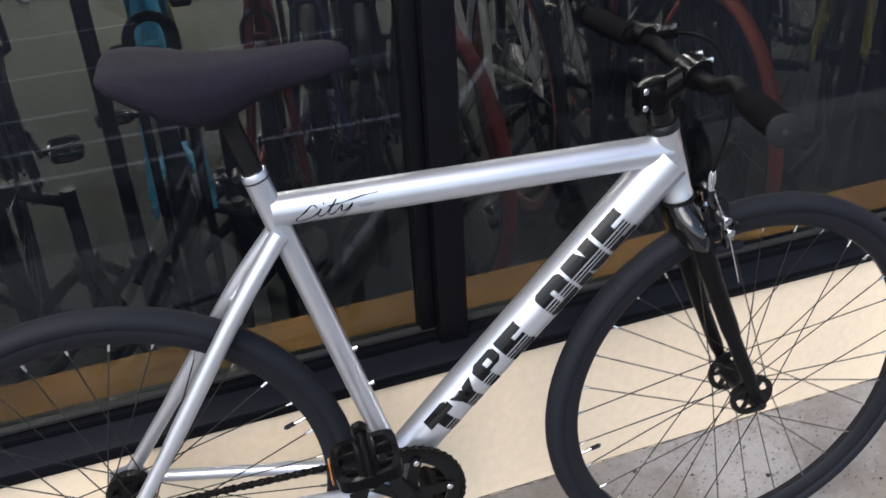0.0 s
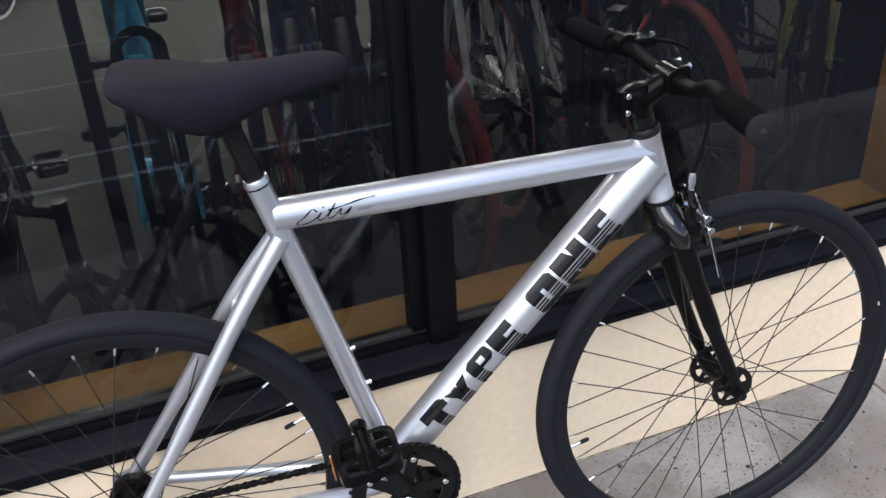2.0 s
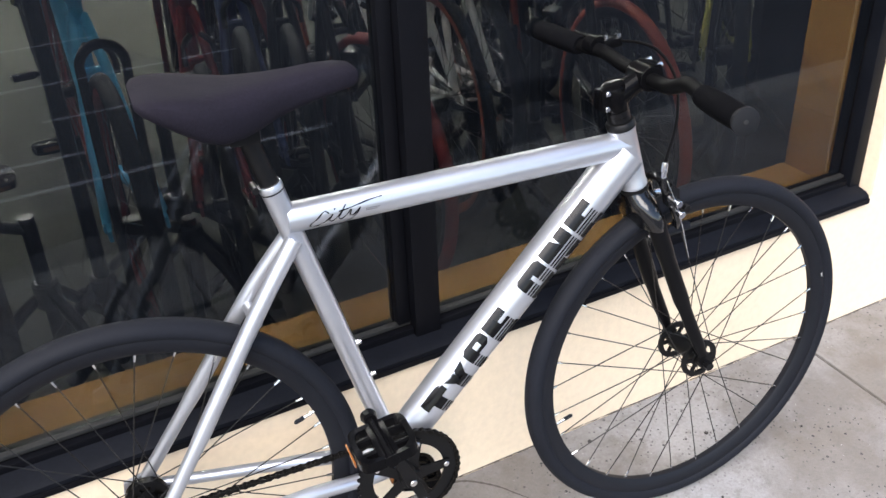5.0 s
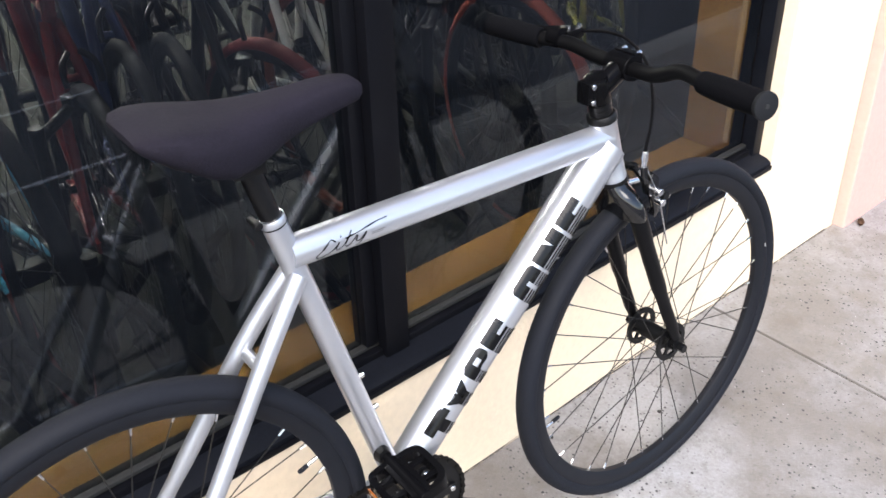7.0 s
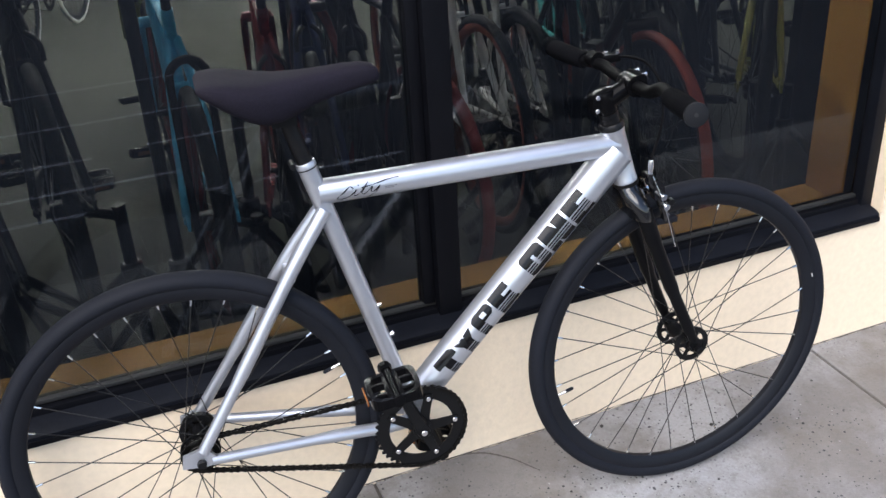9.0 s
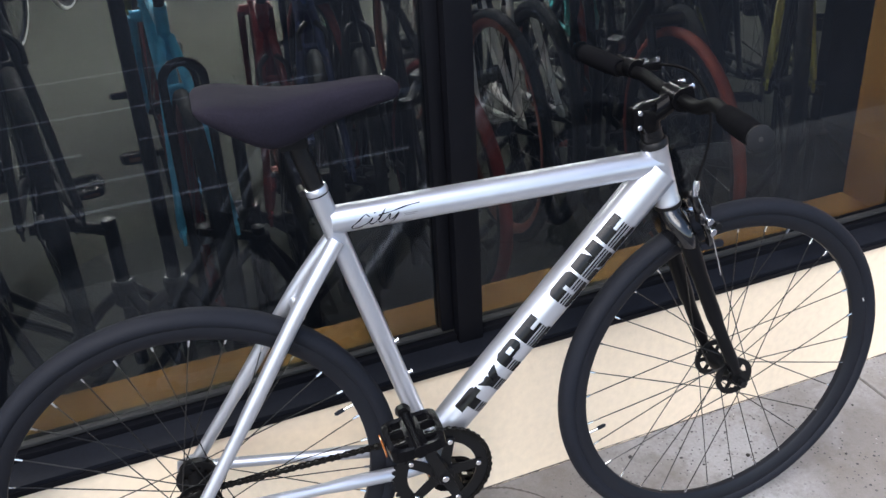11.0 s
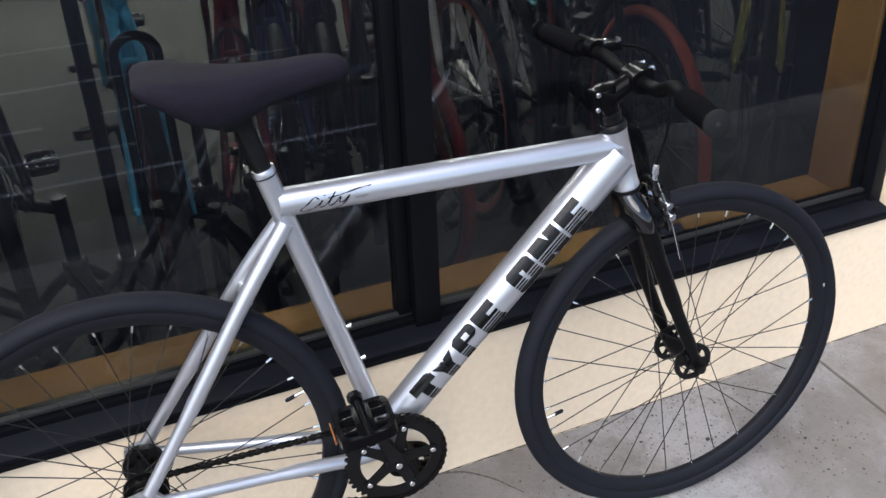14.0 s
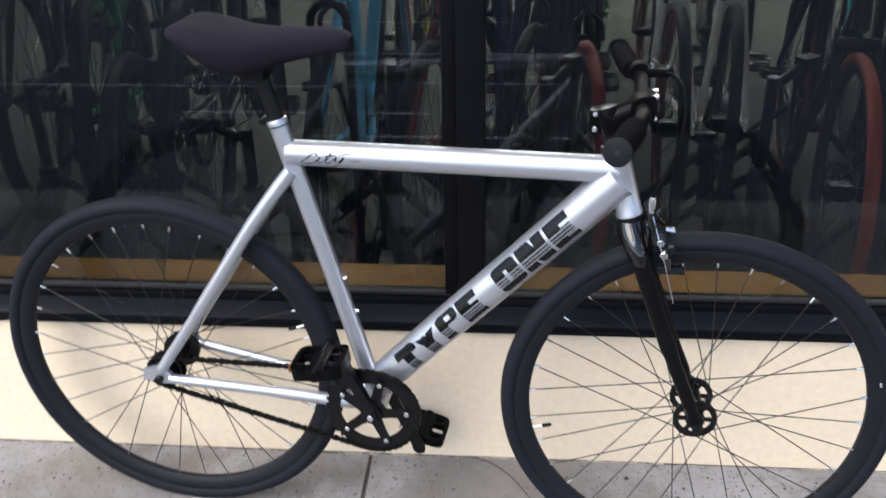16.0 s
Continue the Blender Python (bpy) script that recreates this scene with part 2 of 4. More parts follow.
def tube(bm, pts, radii, seg=20, cap=True, flat=1.0):
    """A round bar along points; radii is one number or one for each point. flat squeezes it sideways (y)."""
    pts = [Vector(p) for p in pts]
    if not isinstance(radii, (list, tuple)):
        radii = [radii] * len(pts)
    rings, up = [], None
    for i, p in enumerate(pts):
        d = ((pts[i] - pts[i - 1]).normalized() if i else Vector()) + ((pts[i + 1] - pts[i]).normalized() if i + 1 < len(pts) else Vector())
        d.normalize()
        if up is None:
            up = d.orthogonal().normalized()
        up = (up - d * up.dot(d)).normalized()
        side = d.cross(up)
        ring = []
        for k in range(seg):
            o = radii[i] * (math.cos(k * math.tau / seg) * up + math.sin(k * math.tau / seg) * side)
            o.y *= flat
            ring.append(bm.verts.new(p + o))
        rings.append(ring)
    for a, b in zip(rings, rings[1:]):
        for k in range(seg):
            bm.faces.new((a[k], a[(k + 1) % seg], b[(k + 1) % seg], b[k]))
    if cap:
        bm.faces.new(rings[0][::-1])
        bm.faces.new(rings[-1])
    return bm


def smooth_path(pts, n=8):
    """A Catmull-Rom curve through points."""
    pts = [Vector(p) for p in pts]
    out = []
    for i in range(len(pts) - 1):
        a, b, c, d = pts[max(i - 1, 0)], pts[i], pts[i + 1], pts[min(i + 2, len(pts) - 1)]
        for k in range(n):
            t = k / n
            out.append(0.5 * (2 * b + (c - a) * t + (2 * a - 5 * b + 4 * c - d) * t * t + (3 * b - a - 3 * c + d) * t ** 3))
    return out + [pts[-1]]


def lathe(bm, profile, seg=48, centre=(0, 0, 0), closed=True):
    """Turns a profile of (radius, y) round the y axis."""
    c = Vector(centre)
    rings = [[bm.verts.new(c + Vector((r * math.cos(a), y, r * math.sin(a)))) for a in (k * math.tau / seg for k in range(seg))] for r, y in profile]
    pairs = list(zip(rings, rings[1:])) + ([(rings[-1], rings[0])] if closed else [])
    for a, b in pairs:
        for k in range(seg):
            bm.faces.new((a[k], b[k], b[(k + 1) % seg], a[(k + 1) % seg]))
    if not closed:
        bm.faces.new(rings[0])
        bm.faces.new(rings[-1][::-1])
    return bm


def rod(bm, y0, y1, r, x=0.0, z=0.0, seg=20, edge=0.0):
    """A disc or bar along y."""
    e = edge or min(0.0006, abs(y1 - y0) * 0.2)
    return lathe(bm, [(r - e, y0), (r, y0 + e), (r, y1 - e), (r - e, y1)], seg, (x, 0, z), closed=False)


def loft(bm, rings):
    rings = [[bm.verts.new(p) for p in r] for r in rings]
    n = len(rings[0])
    for a, b in zip(rings, rings[1:]):
        for k in range(n):
            bm.faces.new((a[k], a[(k + 1) % n], b[(k + 1) % n], b[k]))
    bm.faces.new(rings[0][::-1])
    bm.faces.new(rings[-1])
    return bm


def plate(bm, outline, y0, y1):
    """A flat plate of an outline in x and z, from y0 to y1."""
    a = [bm.verts.new((x, y0, z)) for x, z in outline]
    b = [bm.verts.new((x, y1, z)) for x, z in outline]
    n = len(outline)
    bm.faces.new(a)
    bm.faces.new(b[::-1])
    for k in range(n):
        bm.faces.new((a[k], b[k], b[(k + 1) % n], a[(k + 1) % n]))
    return bm


B = bmesh.new


# ---- the building front ----
WIN_L, WIN_R, WIN_TOP, WALL_IN = -2.6, 2.004, 2.35, 0.236
SILL = 0.33
w = thing("wall_north", "cream stucco shopfront wall under and beside the window", "wall", kind="structure")
part("wall_base", box(B(), -4.2, 2.436, 0.0, WALL_IN, -0.3, SILL), STUCCO, w, smooth=False)
part("wall_pier", box(B(), WIN_R + 0.012, 2.436, 0.0, WALL_IN, SILL, WIN_TOP), STUCCO, w, smooth=False)
part("wall_pier", box(B(), -4.2, WIN_L, 0.0, WALL_IN, SILL, WIN_TOP), STUCCO, w, smooth=False)
part("wall_top", box(B(), -4.2, 2.436, 0.0, WALL_IN, WIN_TOP, 4.2), STUCCO, w, smooth=False)
structure("wall_pink", box(B(), 2.440, 5.2, -0.035, WALL_IN, -0.3, 4.2, 0.006), PINK, "pale pink stucco pilaster beside the shopfront")
structure("corner_bead", box(B(), WIN_R + 0.0135, WIN_R + 0.021, -0.003, -0.0002, SILL + 0.02, WIN_TOP), STUCCO, "narrow cream edge bead beside the window frame")

# pavement of cast slabs, kerb and road
FALL = pose(0, 0, 0, 2.0)  # the pavement falls towards the kerb
pav = thing("pavement", "grey concrete pavement of large cast slabs with dark specks", "pavement", FALL, kind="structure")
part("bed", box(B(), -9.5, 12, -1.13, 0.0, -0.3, -0.006), JOINT, pav, smooth=False)
KERB_Y = -1.28
for k in range(-8, 10):
    x0 = 0.64 + 1.2 * k
    part("slab", box(B(), x0 + 0.004, x0 + 1.196, -1.125, -0.002, -0.1, 0.0, 0.003), CONCRETE, pav)
kb = thing("kerb", "grey concrete kerb stones along the road", "kerb", FALL, kind="structure")
for k in range(-8, 10):
    x0 = 0.64 + 1.2 * k
    part("kerb_stone", box(B(), x0 + 0.003, x0 + 1.197, KERB_Y, -1.131, -0.3, -0.002, 0.012), KERB, kb)
structure("road", box(B(), -400, 400, -800, KERB_Y - 0.002, -0.4, -0.13), ASPHALT, "dark grey asphalt road")
structure("ground", box(B(), -400, 400, 6.2, 800, -0.4, -0.05), ASPHALT, "asphalt yard behind the shop")
# pale strips added on the road so the panes mirror faint streaks
lines = thing("road_markings", "thin pale strips added on the asphalt as streaks for the window reflection", "road marking", kind="structure")
for y, x0, x1 in ((-2.02, -0.2, 1.5), (-2.3, -0.6, 0.55), (-2.66, -1.9, 0.2), (-2.72, 0.45, 1.5), (-3.2, -0.9, 1.46), (-3.84, -0.3, 0.9)):
    part("line", box(B(), x0, x1, y - 0.012, y + 0.012, -0.13, -0.1265), STREAK_STRIP, lines, smooth=False)

# window: black aluminium frame, sill and glass
GLASS_Y = 0.072


def shop_window(name, x0, x1, label):
    win = thing(name, label, "window", kind="structure")
    part("bottom_rail", box(B(), x0, x1, 0.040, 0.094, 0.347, 0.377, 0.003), ALU_BLACK, win)
    part("top_rail", box(B(), x0, x1, 0.040, 0.088, WIN_TOP - 0.05, WIN_TOP, 0.003), ALU_BLACK, win)
    part("glazing_bead", box(B(), x0, x1, 0.052, 0.066, 0.379, 0.387, 0.002), GASKET, win)
    p = part("pane", box(B(), x0, x1, GLASS_Y - 0.003, GLASS_Y + 0.003, 0.379, WIN_TOP - 0.05), GLASS, win, "grey-tinted shop glass", smooth=False)
    p.data.materials.append(GLASS_BACK)
    for f in p.data.polygons:
        f.material_index = 0 if f.normal.y < -0.5 else 1
    return win


shop_window("window_1", WIN_L + 0.11, 0.833, "large fixed shop window pane in a black aluminium frame")
shop_window("window_2", 0.885, 1.9805, "fixed shop window pane in a black aluminium frame")
mul = thing("mullion", "black aluminium mullion between two shop windows", "mullion", kind="structure")
part("mullion_bar", box(B(), 0.833, 0.885, 0.030, 0.10, 0.347, WIN_TOP, 0.003), ALU_BLACK, mul)
part("mullion_flange", box(B(), 0.806, 0.832, 0.052, 0.0885, 0.382, WIN_TOP - 0.05, 0.002), ALU_BLACK, mul)
jam = thing("jamb", "black aluminium window jamb against the cream wall", "window frame", kind="structure")
part("jamb_outer", box(B(), 1.981, 2.0155, 0.032, 0.066, 0.347, WIN_TOP, 0.003), SILL_BLACK, jam)
part("jamb_inner", box(B(), 1.989, 2.0155, 0.0665, 0.1045, 0.347, WIN_TOP, 0.003), ALU_BLACK, jam)
jam2 = thing("jamb", "black aluminium window jamb against the cream wall", "window frame", kind="structure")
part("jamb_inner", box(B(), WIN_L, WIN_L + 0.11, 0.02, 0.09, 0.347, WIN_TOP, 0.003), ALU_BLACK, jam2)
sil = thing("window_sill", "dusty black aluminium window sill with a front lip", "window sill", kind="structure")
part("sill_plate", loft(B(), [[(x, -0.006, 0.334), (x, -0.006, 0.350), (x, 0.004, 0.357), (x, 0.050, 0.366), (x, 0.050, 0.332)] for x in (WIN_L, WIN_R + 0.002)]), SILL_BLACK, sil)
part("sill_lip", box(B(), WIN_L, WIN_R + 0.003, -0.010, -0.0065, 0.331, 0.343, 0.001), ALU_BLACK, sil)

# inside of the shop
structure("wall_inner", box(B(), -4.2, 5.2, 0.2365, 0.246, 0.0, 0.328), SHOP_WALL, "inner face of the wall below the window")
structure("window_ledge", box(B(), WIN_L, 1.9895, 0.0945, 0.245, 0.3305, 0.341, 0.003), TAN, "ochre painted inner window ledge")
structure("window_reveal", box(B(), 1.990, 2.0155, 0.105, 0.240, 0.3305, WIN_TOP, 0.003), TAN, "ochre painted inner window reveal")
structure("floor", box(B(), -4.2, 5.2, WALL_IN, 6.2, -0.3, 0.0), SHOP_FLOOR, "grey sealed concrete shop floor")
structure("wall_back", box(B(), -4.2, 5.2, 6.0, 6.2, -0.3, 4.0), SHOP_WALL, "dim back wall of the shop")
structure("wall_west", box(B(), -4.4, -4.2, 0.0, 6.2, -0.3, 4.2), SHOP_WALL, "side wall of the shop")
structure("wall_east", box(B(), 5.2, 5.4, 0.0, 6.2, -0.3, 4.2), SHOP_WALL, "side wall of the shop")
structure("ceiling", box(B(), -4.2, 5.2, WALL_IN, 6.0, 3.0, 3.2), SHOP_CEILING, "plain shop ceiling")
structure("roof", box(B(), -4.4, 5.4, 0.0, 6.2, 4.2, 4.4), ROOF_FELT, "flat roof over the shop")


def ceiling_light(x, y):
    """A long ceiling fixture: white tray with a lit diffuser."""
    li = tagged(new("ceiling_light"), "long white fluorescent ceiling light switched on", "ceiling light", "ceiling lights of the shop")
    li.matrix_basis = pose(x, y, 3.0)
    part("tray", box(B(), -0.61, 0.61, -0.09, 0.09, -0.06, -0.001, 0.006), SHOP_CEILING, li)
    part("diffuser", box(B(), -0.58, 0.58, -0.07, 0.07, -0.075, -0.061, 0.004), LAMP_GLOW, li, "glowing white diffuser")


for x, y in ((-0.8, 4.4), (0.7, 4.0), (0.7, 5.2), (2.1, 4.4), (3.5, 4.0)):
    ceiling_light(x, y)


# ---- bicycles ----
R_WHEEL = 0.333


def wheel(parent, x, z, tyre_mat, rim_mat, hub_mat, phase=0.0, flange=0.036, half=0.034, spokes=32, detail=True, valve=None, spoke_mat=None, nip=True, fat=0.0155, wide=None):
    """A spoked wheel in the plane of the bicycle: rim with tyre, hub, spokes, nipples and valve as its parts."""
    n = 96 if detail else 48
    rim = part("wheel", lathe(B(), [(0.3175, -0.0128), (0.3175, 0.0128), (0.3140, 0.0140), (0.3060, 0.0128), (0.2965, 0.0102), (0.2905, 0.0055), (0.2895, 0.0), (0.2905, -0.0055), (0.2965, -0.0102), (0.3060, -0.0128), (0.3140, -0.0140)], n), rim_mat, parent)
    rim.matrix_basis = pose(x, 0, z)
    prof = [(0.3110 + fat + (fat + 0.0002) * math.cos(a), (wide or fat) * math.sin(a)) for a in (i * math.tau / 14 for i in range(14))]
    part("tyre", lathe(B(), prof, n), tyre_mat, rim)
    h = B()
    rod(h, -half - 0.016, half + 0.016, 0.012)
    rod(h, -half - 0.004, half + 0.004, 0.0165)
    for s in (-1, 1):
        if detail:
            y = s * half
            lathe(h, [(flange + 0.002, y - 0.0022), (flange + 0.002, y + 0.0022), (flange - 0.008, y + 0.0022), (flange - 0.008, y - 0.0022)], 40)
            for k in range(6):
                a = k * math.tau / 6
                box(h, 0.012, flange - 0.006, y - 0.0018, y + 0.0018, -0.0035, 0.0035, m=pose(0, 0, 0, 0, math.degrees(a), 0))
        else:
            rod(h, s * half - 0.002, s * half + 0.002, flange)
    part("hub", h, hub_mat, rim)
    first = nipple = None
    for k in range(spokes):
        a = math.tau * k / spokes + phase
        side = -1 if k % 2 else 1
        lean = math.radians(62) * (1 if (k // 2) % 2 else -1)
        p0 = Vector((math.cos(a + lean) * (flange - 0.003), side * half, math.sin(a + lean) * (flange - 0.003)))
        p1 = Vector((math.cos(a) * 0.291, side * 0.002, math.sin(a) * 0.291))
        if k < 4:
            o = part("spoke", tube(B(), [p0, p1], 0.0010 if detail else 0.0011, 6), spoke_mat or SPOKE_BLACK, rim)
            kinds = (first or []) + [o]
            first = kinds
        else:
            again(first[k % 4], pose(0, 0, 0, 0, -360.0 * (k - k % 4) / spokes, 0), rim)
        if detail and nip:
            if k < 4:
                d = (p0 - p1).normalized()
                o = part("nipple", tube(B(), [p1 + d * 0.001, p1 + d * 0.0125], [0.0023, 0.0019], 8), CHROME, rim, "silver spoke nipple")
                nipple = (nipple or []) + [o]
            else:
                again(nipple[k % 4], pose(0, 0, 0, 0, -360.0 * (k - k % 4) / spokes, 0), rim)
    if valve is not None:
        c, s = math.cos(valve), math.sin(valve)
        part("valve_stem", tube(B(), [(c * 0.2895, 0, s * 0.2895), (c * 0.272, 0, s * 0.272)], 0.0026, 10), CHROME, rim, "bright valve stem")
        part("valve_cap", tube(B(), [(c * 0.272, 0, s * 0.272), (c * 0.258, 0, s * 0.258), (c * 0.255, 0, s * 0.255)], [0.0036, 0.0036, 0.002], 10), BLACK_RUBBER, rim)
    return rim


def pedal(parent, x, y, z, out, tilt, reflectors=True):
    """A black platform pedal with an open cage and amber reflectors; out is the side (-1 or 1) on which it stands off the crank."""
    m = pose(x, y, z, 0, tilt, 0)
    b = B()
    w, l = 0.086 * out, 0.046
    y0, y1 = sorted((0.012 * out, 0.012 * out + w))
    mid, half = (y0 + y1) / 2, (y1 - y0) / 2
    # outer cage: a rounded ring, lower at its middle
    n = 40
    rows = [[], [], [], []]
    for k in range(n):
        a = k * math.tau / n
        c, q = math.cos(a), math.sin(a)
        ux, uy = math.copysign(abs(c) ** 0.45, c), math.copysign(abs(q) ** 0.45, q)
        h = 0.0085 + 0.0035 * abs(ux) ** 3
        for row, grow, hh in zip(rows, (1.0, 1.0, 0.80, 0.80), (-h, h, h - 0.001, 0.001 - h)):
            row.append(b.verts.new((l * ux * grow, mid + half * uy * grow, hh)))
    for r0, r1 in zip(rows, rows[1:] + rows[:1]):
        for k in range(n):
            b.faces.new((r0[k], r0[(k + 1) % n], r1[(k + 1) % n], r1[k]))
    # body across the middle, two ribs and the axle with its cap
    box(b, -0.016, 0.016, y0 + 0.004, y1 - 0.004, -0.0085, 0.0085, 0.004)
    for f in (0.30, 0.68):
        yy = y0 + (y1 - y0) * f
        box(b, -l * 0.86, l * 0.86, yy - 0.005, yy + 0.005, -0.0065, 0.0065, 0.002)
    rod(b, y0 - 0.002, y1 + 0.002, 0.0115)
    rod(b, min(-0.012 * out, 0.02 * out), max(-0.012 * out, 0.02 * out), 0.0085)
    p = part("pedal", b, STEM_BLACK, parent)
    p.matrix_basis = m
    if reflectors:
        for sx in (-1,):
            xa, xb = sorted((sx * (l + 0.0032), sx * (l + 0.006)))
            part("reflector", box(B(), xa, xb, mid - 0.022, mid + 0.022, -0.0055, 0.0055, 0.001), AMBER, p, "amber reflector")
    return p


def straight_frame(bike, paint, dt_r=0.0308, tt_r=0.022, ht_top=(0.812, 0.809), ht_bot=(0.841, 0.703), bb=(0.405, 0.288), collar=(0.256, 0.831), tt=(0.7765, 0.7775)):
    """Top, down, seat and head tube, two pairs of stays, the bottom bracket shell and the rear ends."""
    seat_dir = Vector((collar[0] - bb[0], 0, collar[1] - bb[1])).normalized()

    def on_seat(z):
        return Vector((bb[0], 0, bb[1])) + seat_dir * ((z - bb[1]) / seat_dir.z)

    head = Vector((ht_top[0] - ht_bot[0], 0, ht_top[1] - ht_bot[1])).normalized()
    hx = lambda z: ht_bot[0] + head.x * (z - ht_bot[1]) / head.z
    t = {}
    t["top_tube"] = part("top_tube", tube(B(), [on_seat(tt[0]), (hx(tt[1]), 0, tt[1])], tt_r, 32), paint, bike)
    t["down_tube"] = part("down_tube", tube(B(), [(bb[0] + 0.003, 0, bb[1] + 0.037), (bb[0] + 0.10, 0, bb[1] + 0.1415), (hx(0.76) - 0.070, 0, 0.6925), (hx(0.76) - 0.003, 0, 0.7645)], [dt_r * 0.98, dt_r, dt_r * 1.05, dt_r * 1.08], 36), paint, bike)
    t["seat_tube"] = part("seat_tube", tube(B(), [(bb[0], 0, bb[1]), on_seat(collar[1] - 0.008), on_seat(collar[1])], [0.0165, 0.0165, 0.0165], 28), paint, bike)
    hb, htp = Vector((ht_bot[0], 0, ht_bot[1])), Vector((ht_top[0], 0, ht_top[1]))
    t["head_tube"] = part("head_tube", tube(B(), [hb, hb + head * 0.004, hb + head * 0.006, htp - head * 0.006, htp - head * 0.004, htp], [0.0225, 0.0225, 0.0212, 0.0212, 0.0225, 0.0225], 32), paint, bike)
    part("bottom_bracket_shell", rod(B(), -0.034, 0.034, 0.0215, bb[0], bb[1], 28), paint, bike)
    for s in (-1, 1):
        top = on_seat(0.748)
        part("seat_stay", tube(B(), smooth_path([(top.x - 0.002, s * 0.012, top.z), (0.205, s * 0.029, 0.652), (0.10, s * 0.048, 0.492), (0.006, s * 0.0635, 0.352)], 5), [0.0125] * 6 + [0.0122] * 5 + [0.0105] * 5, 18), paint, bike)
        part("chain_stay", tube(B(), smooth_path([(bb[0] - 0.012, s * 0.022, bb[1] + 0.004), (0.33, s * 0.033, 0.297), (0.24, s * 0.042, 0.308), (0.018, s * 0.0635, 0.331)], 5), [0.0135] * 5 + [0.012] * 6 + [0.0095] * 5, 18), paint, bike)
        part("dropout", plate(B(), [(-0.034, 0.326), (-0.030, 0.350), (-0.006, 0.357), (0.010, 0.362), (0.026, 0.340), (0.030, 0.326), (0.010, 0.322)], s * 0.0635 - 0.004, s * 0.0635 + 0.004), paint, bike)
    part("stay_bridge", rod(B(), -0.034, 0.034, 0.009, 0.202, 0.640, 16), paint, bike)
    part("chain_stay_bridge", rod(B(), -0.03, 0.03, 0.008, 0.345, 0.297, 16), paint, bike)
    return t, on_seat, hx, head


def saddle_shape():
    keys = [  # x, half width, top, bottom
        (0.101, 0.046, 0.989, 0.980), (0.108, 0.061, 0.996, 0.971), (0.125, 0.070, 0.999, 0.958), (0.150, 0.074, 0.998, 0.940), (0.175, 0.073, 0.994, 0.922),
        (0.200, 0.067, 0.990, 0.912), (0.225, 0.058, 0.987, 0.913), (0.250, 0.048, 0.985, 0.920), (0.275, 0.039, 0.985, 0.930), (0.305, 0.032, 0.986, 0.938), (0.335, 0.0275, 0.988, 0.944),
        (0.365, 0.0245, 0.987, 0.950), (0.383, 0.021, 0.983, 0.953), (0.391, 0.014, 0.976, 0.957)]
    rings = []
    for x, w, top, bot in keys:
        r = []
        for k in range(24):
            a = k * math.tau / 24
            c, s = math.cos(a), math.sin(a)
            y = w * abs(c) ** 0.75 * (1 if c > 0 else -1)
            zz = top - 0.004 * (1 - abs(c)) * (w > 0.05) if s >= 0 else bot
            mid = bot + (top - bot) * 0.55
            y *= 1.0 if s >= 0 else 0.96
            r.append((x, y, mid + (zz - mid) * abs(s) ** 0.6))
        rings.append(r)
    return loft(B(), rings)


def chain(bike, ring_r, cog_r, bb, hub, y):
    """A chain of single links round chainring and cog."""
    c0, c1 = Vector((bb[0], 0, bb[1])), Vector((hub[0], 0, hub[1]))
    d = (c0 - c1)
    length, base = d.length, math.atan2(d.z, d.x)
    dev = math.acos((ring_r - cog_r) / length)
    pts = []
    arc = lambda c, r, s, e, n: [c + r * Vector((math.cos(s + (e - s) * i / n), 0, math.sin(s + (e - s) * i / n))) for i in range(n + 1)]
    pts += arc(c0, ring_r, base - math.pi + dev, base + math.pi - dev, 40)
    pts += arc(c1, cog_r, base + math.pi - dev, base + math.pi + dev, 16)
    pts.append(pts[0])
    b, step, left, i = B(), 0.0127, 0.0, 0
    seq, total = [], 0.0
    for p, q in zip(pts, pts[1:]):
        seg = (q - p).length
        while total + left <= seg + total and left < seg:
            seq.append(p + (q - p) * (left / seg))
            left += step
        left -= seg
    for i, p in enumerate(seq):
        q = seq[(i + 1) % len(seq)]
        v = q - p
        m = Matrix.Translation(p) @ pose(0, y, 0, 0, -math.degrees(math.atan2(v.z, v.x)), 0)
        wide = 0.0036 if i % 2 else 0.0026
        for s in (-1, 1):
            outline = [(-0.003, -0.0028), (0.0, -0.0042), (0.0063, -0.0026), (0.0127, -0.0042), (0.0157, -0.0028), (0.0157, 0.0028), (0.0127, 0.0042), (0.0063, 0.0026), (0.0, 0.0042), (-0.003, 0.0028)]
            was = len(b.verts)
            plate(b, outline, s * wide - 0.0006, s * wide + 0.0006)
            b.verts.ensure_lookup_table()
            for w in b.verts[was:]:
                w.co = m @ w.co
        was = len(b.verts)
        rod(b, -0.0042, 0.0042, 0.0036, 0, 0, 8)
        b.verts.ensure_lookup_table()
        for w in b.verts[was:]:
            w.co = m @ w.co
    return part("chain", b, CHAIN_BLACK, bike, "black chain", smooth=False)


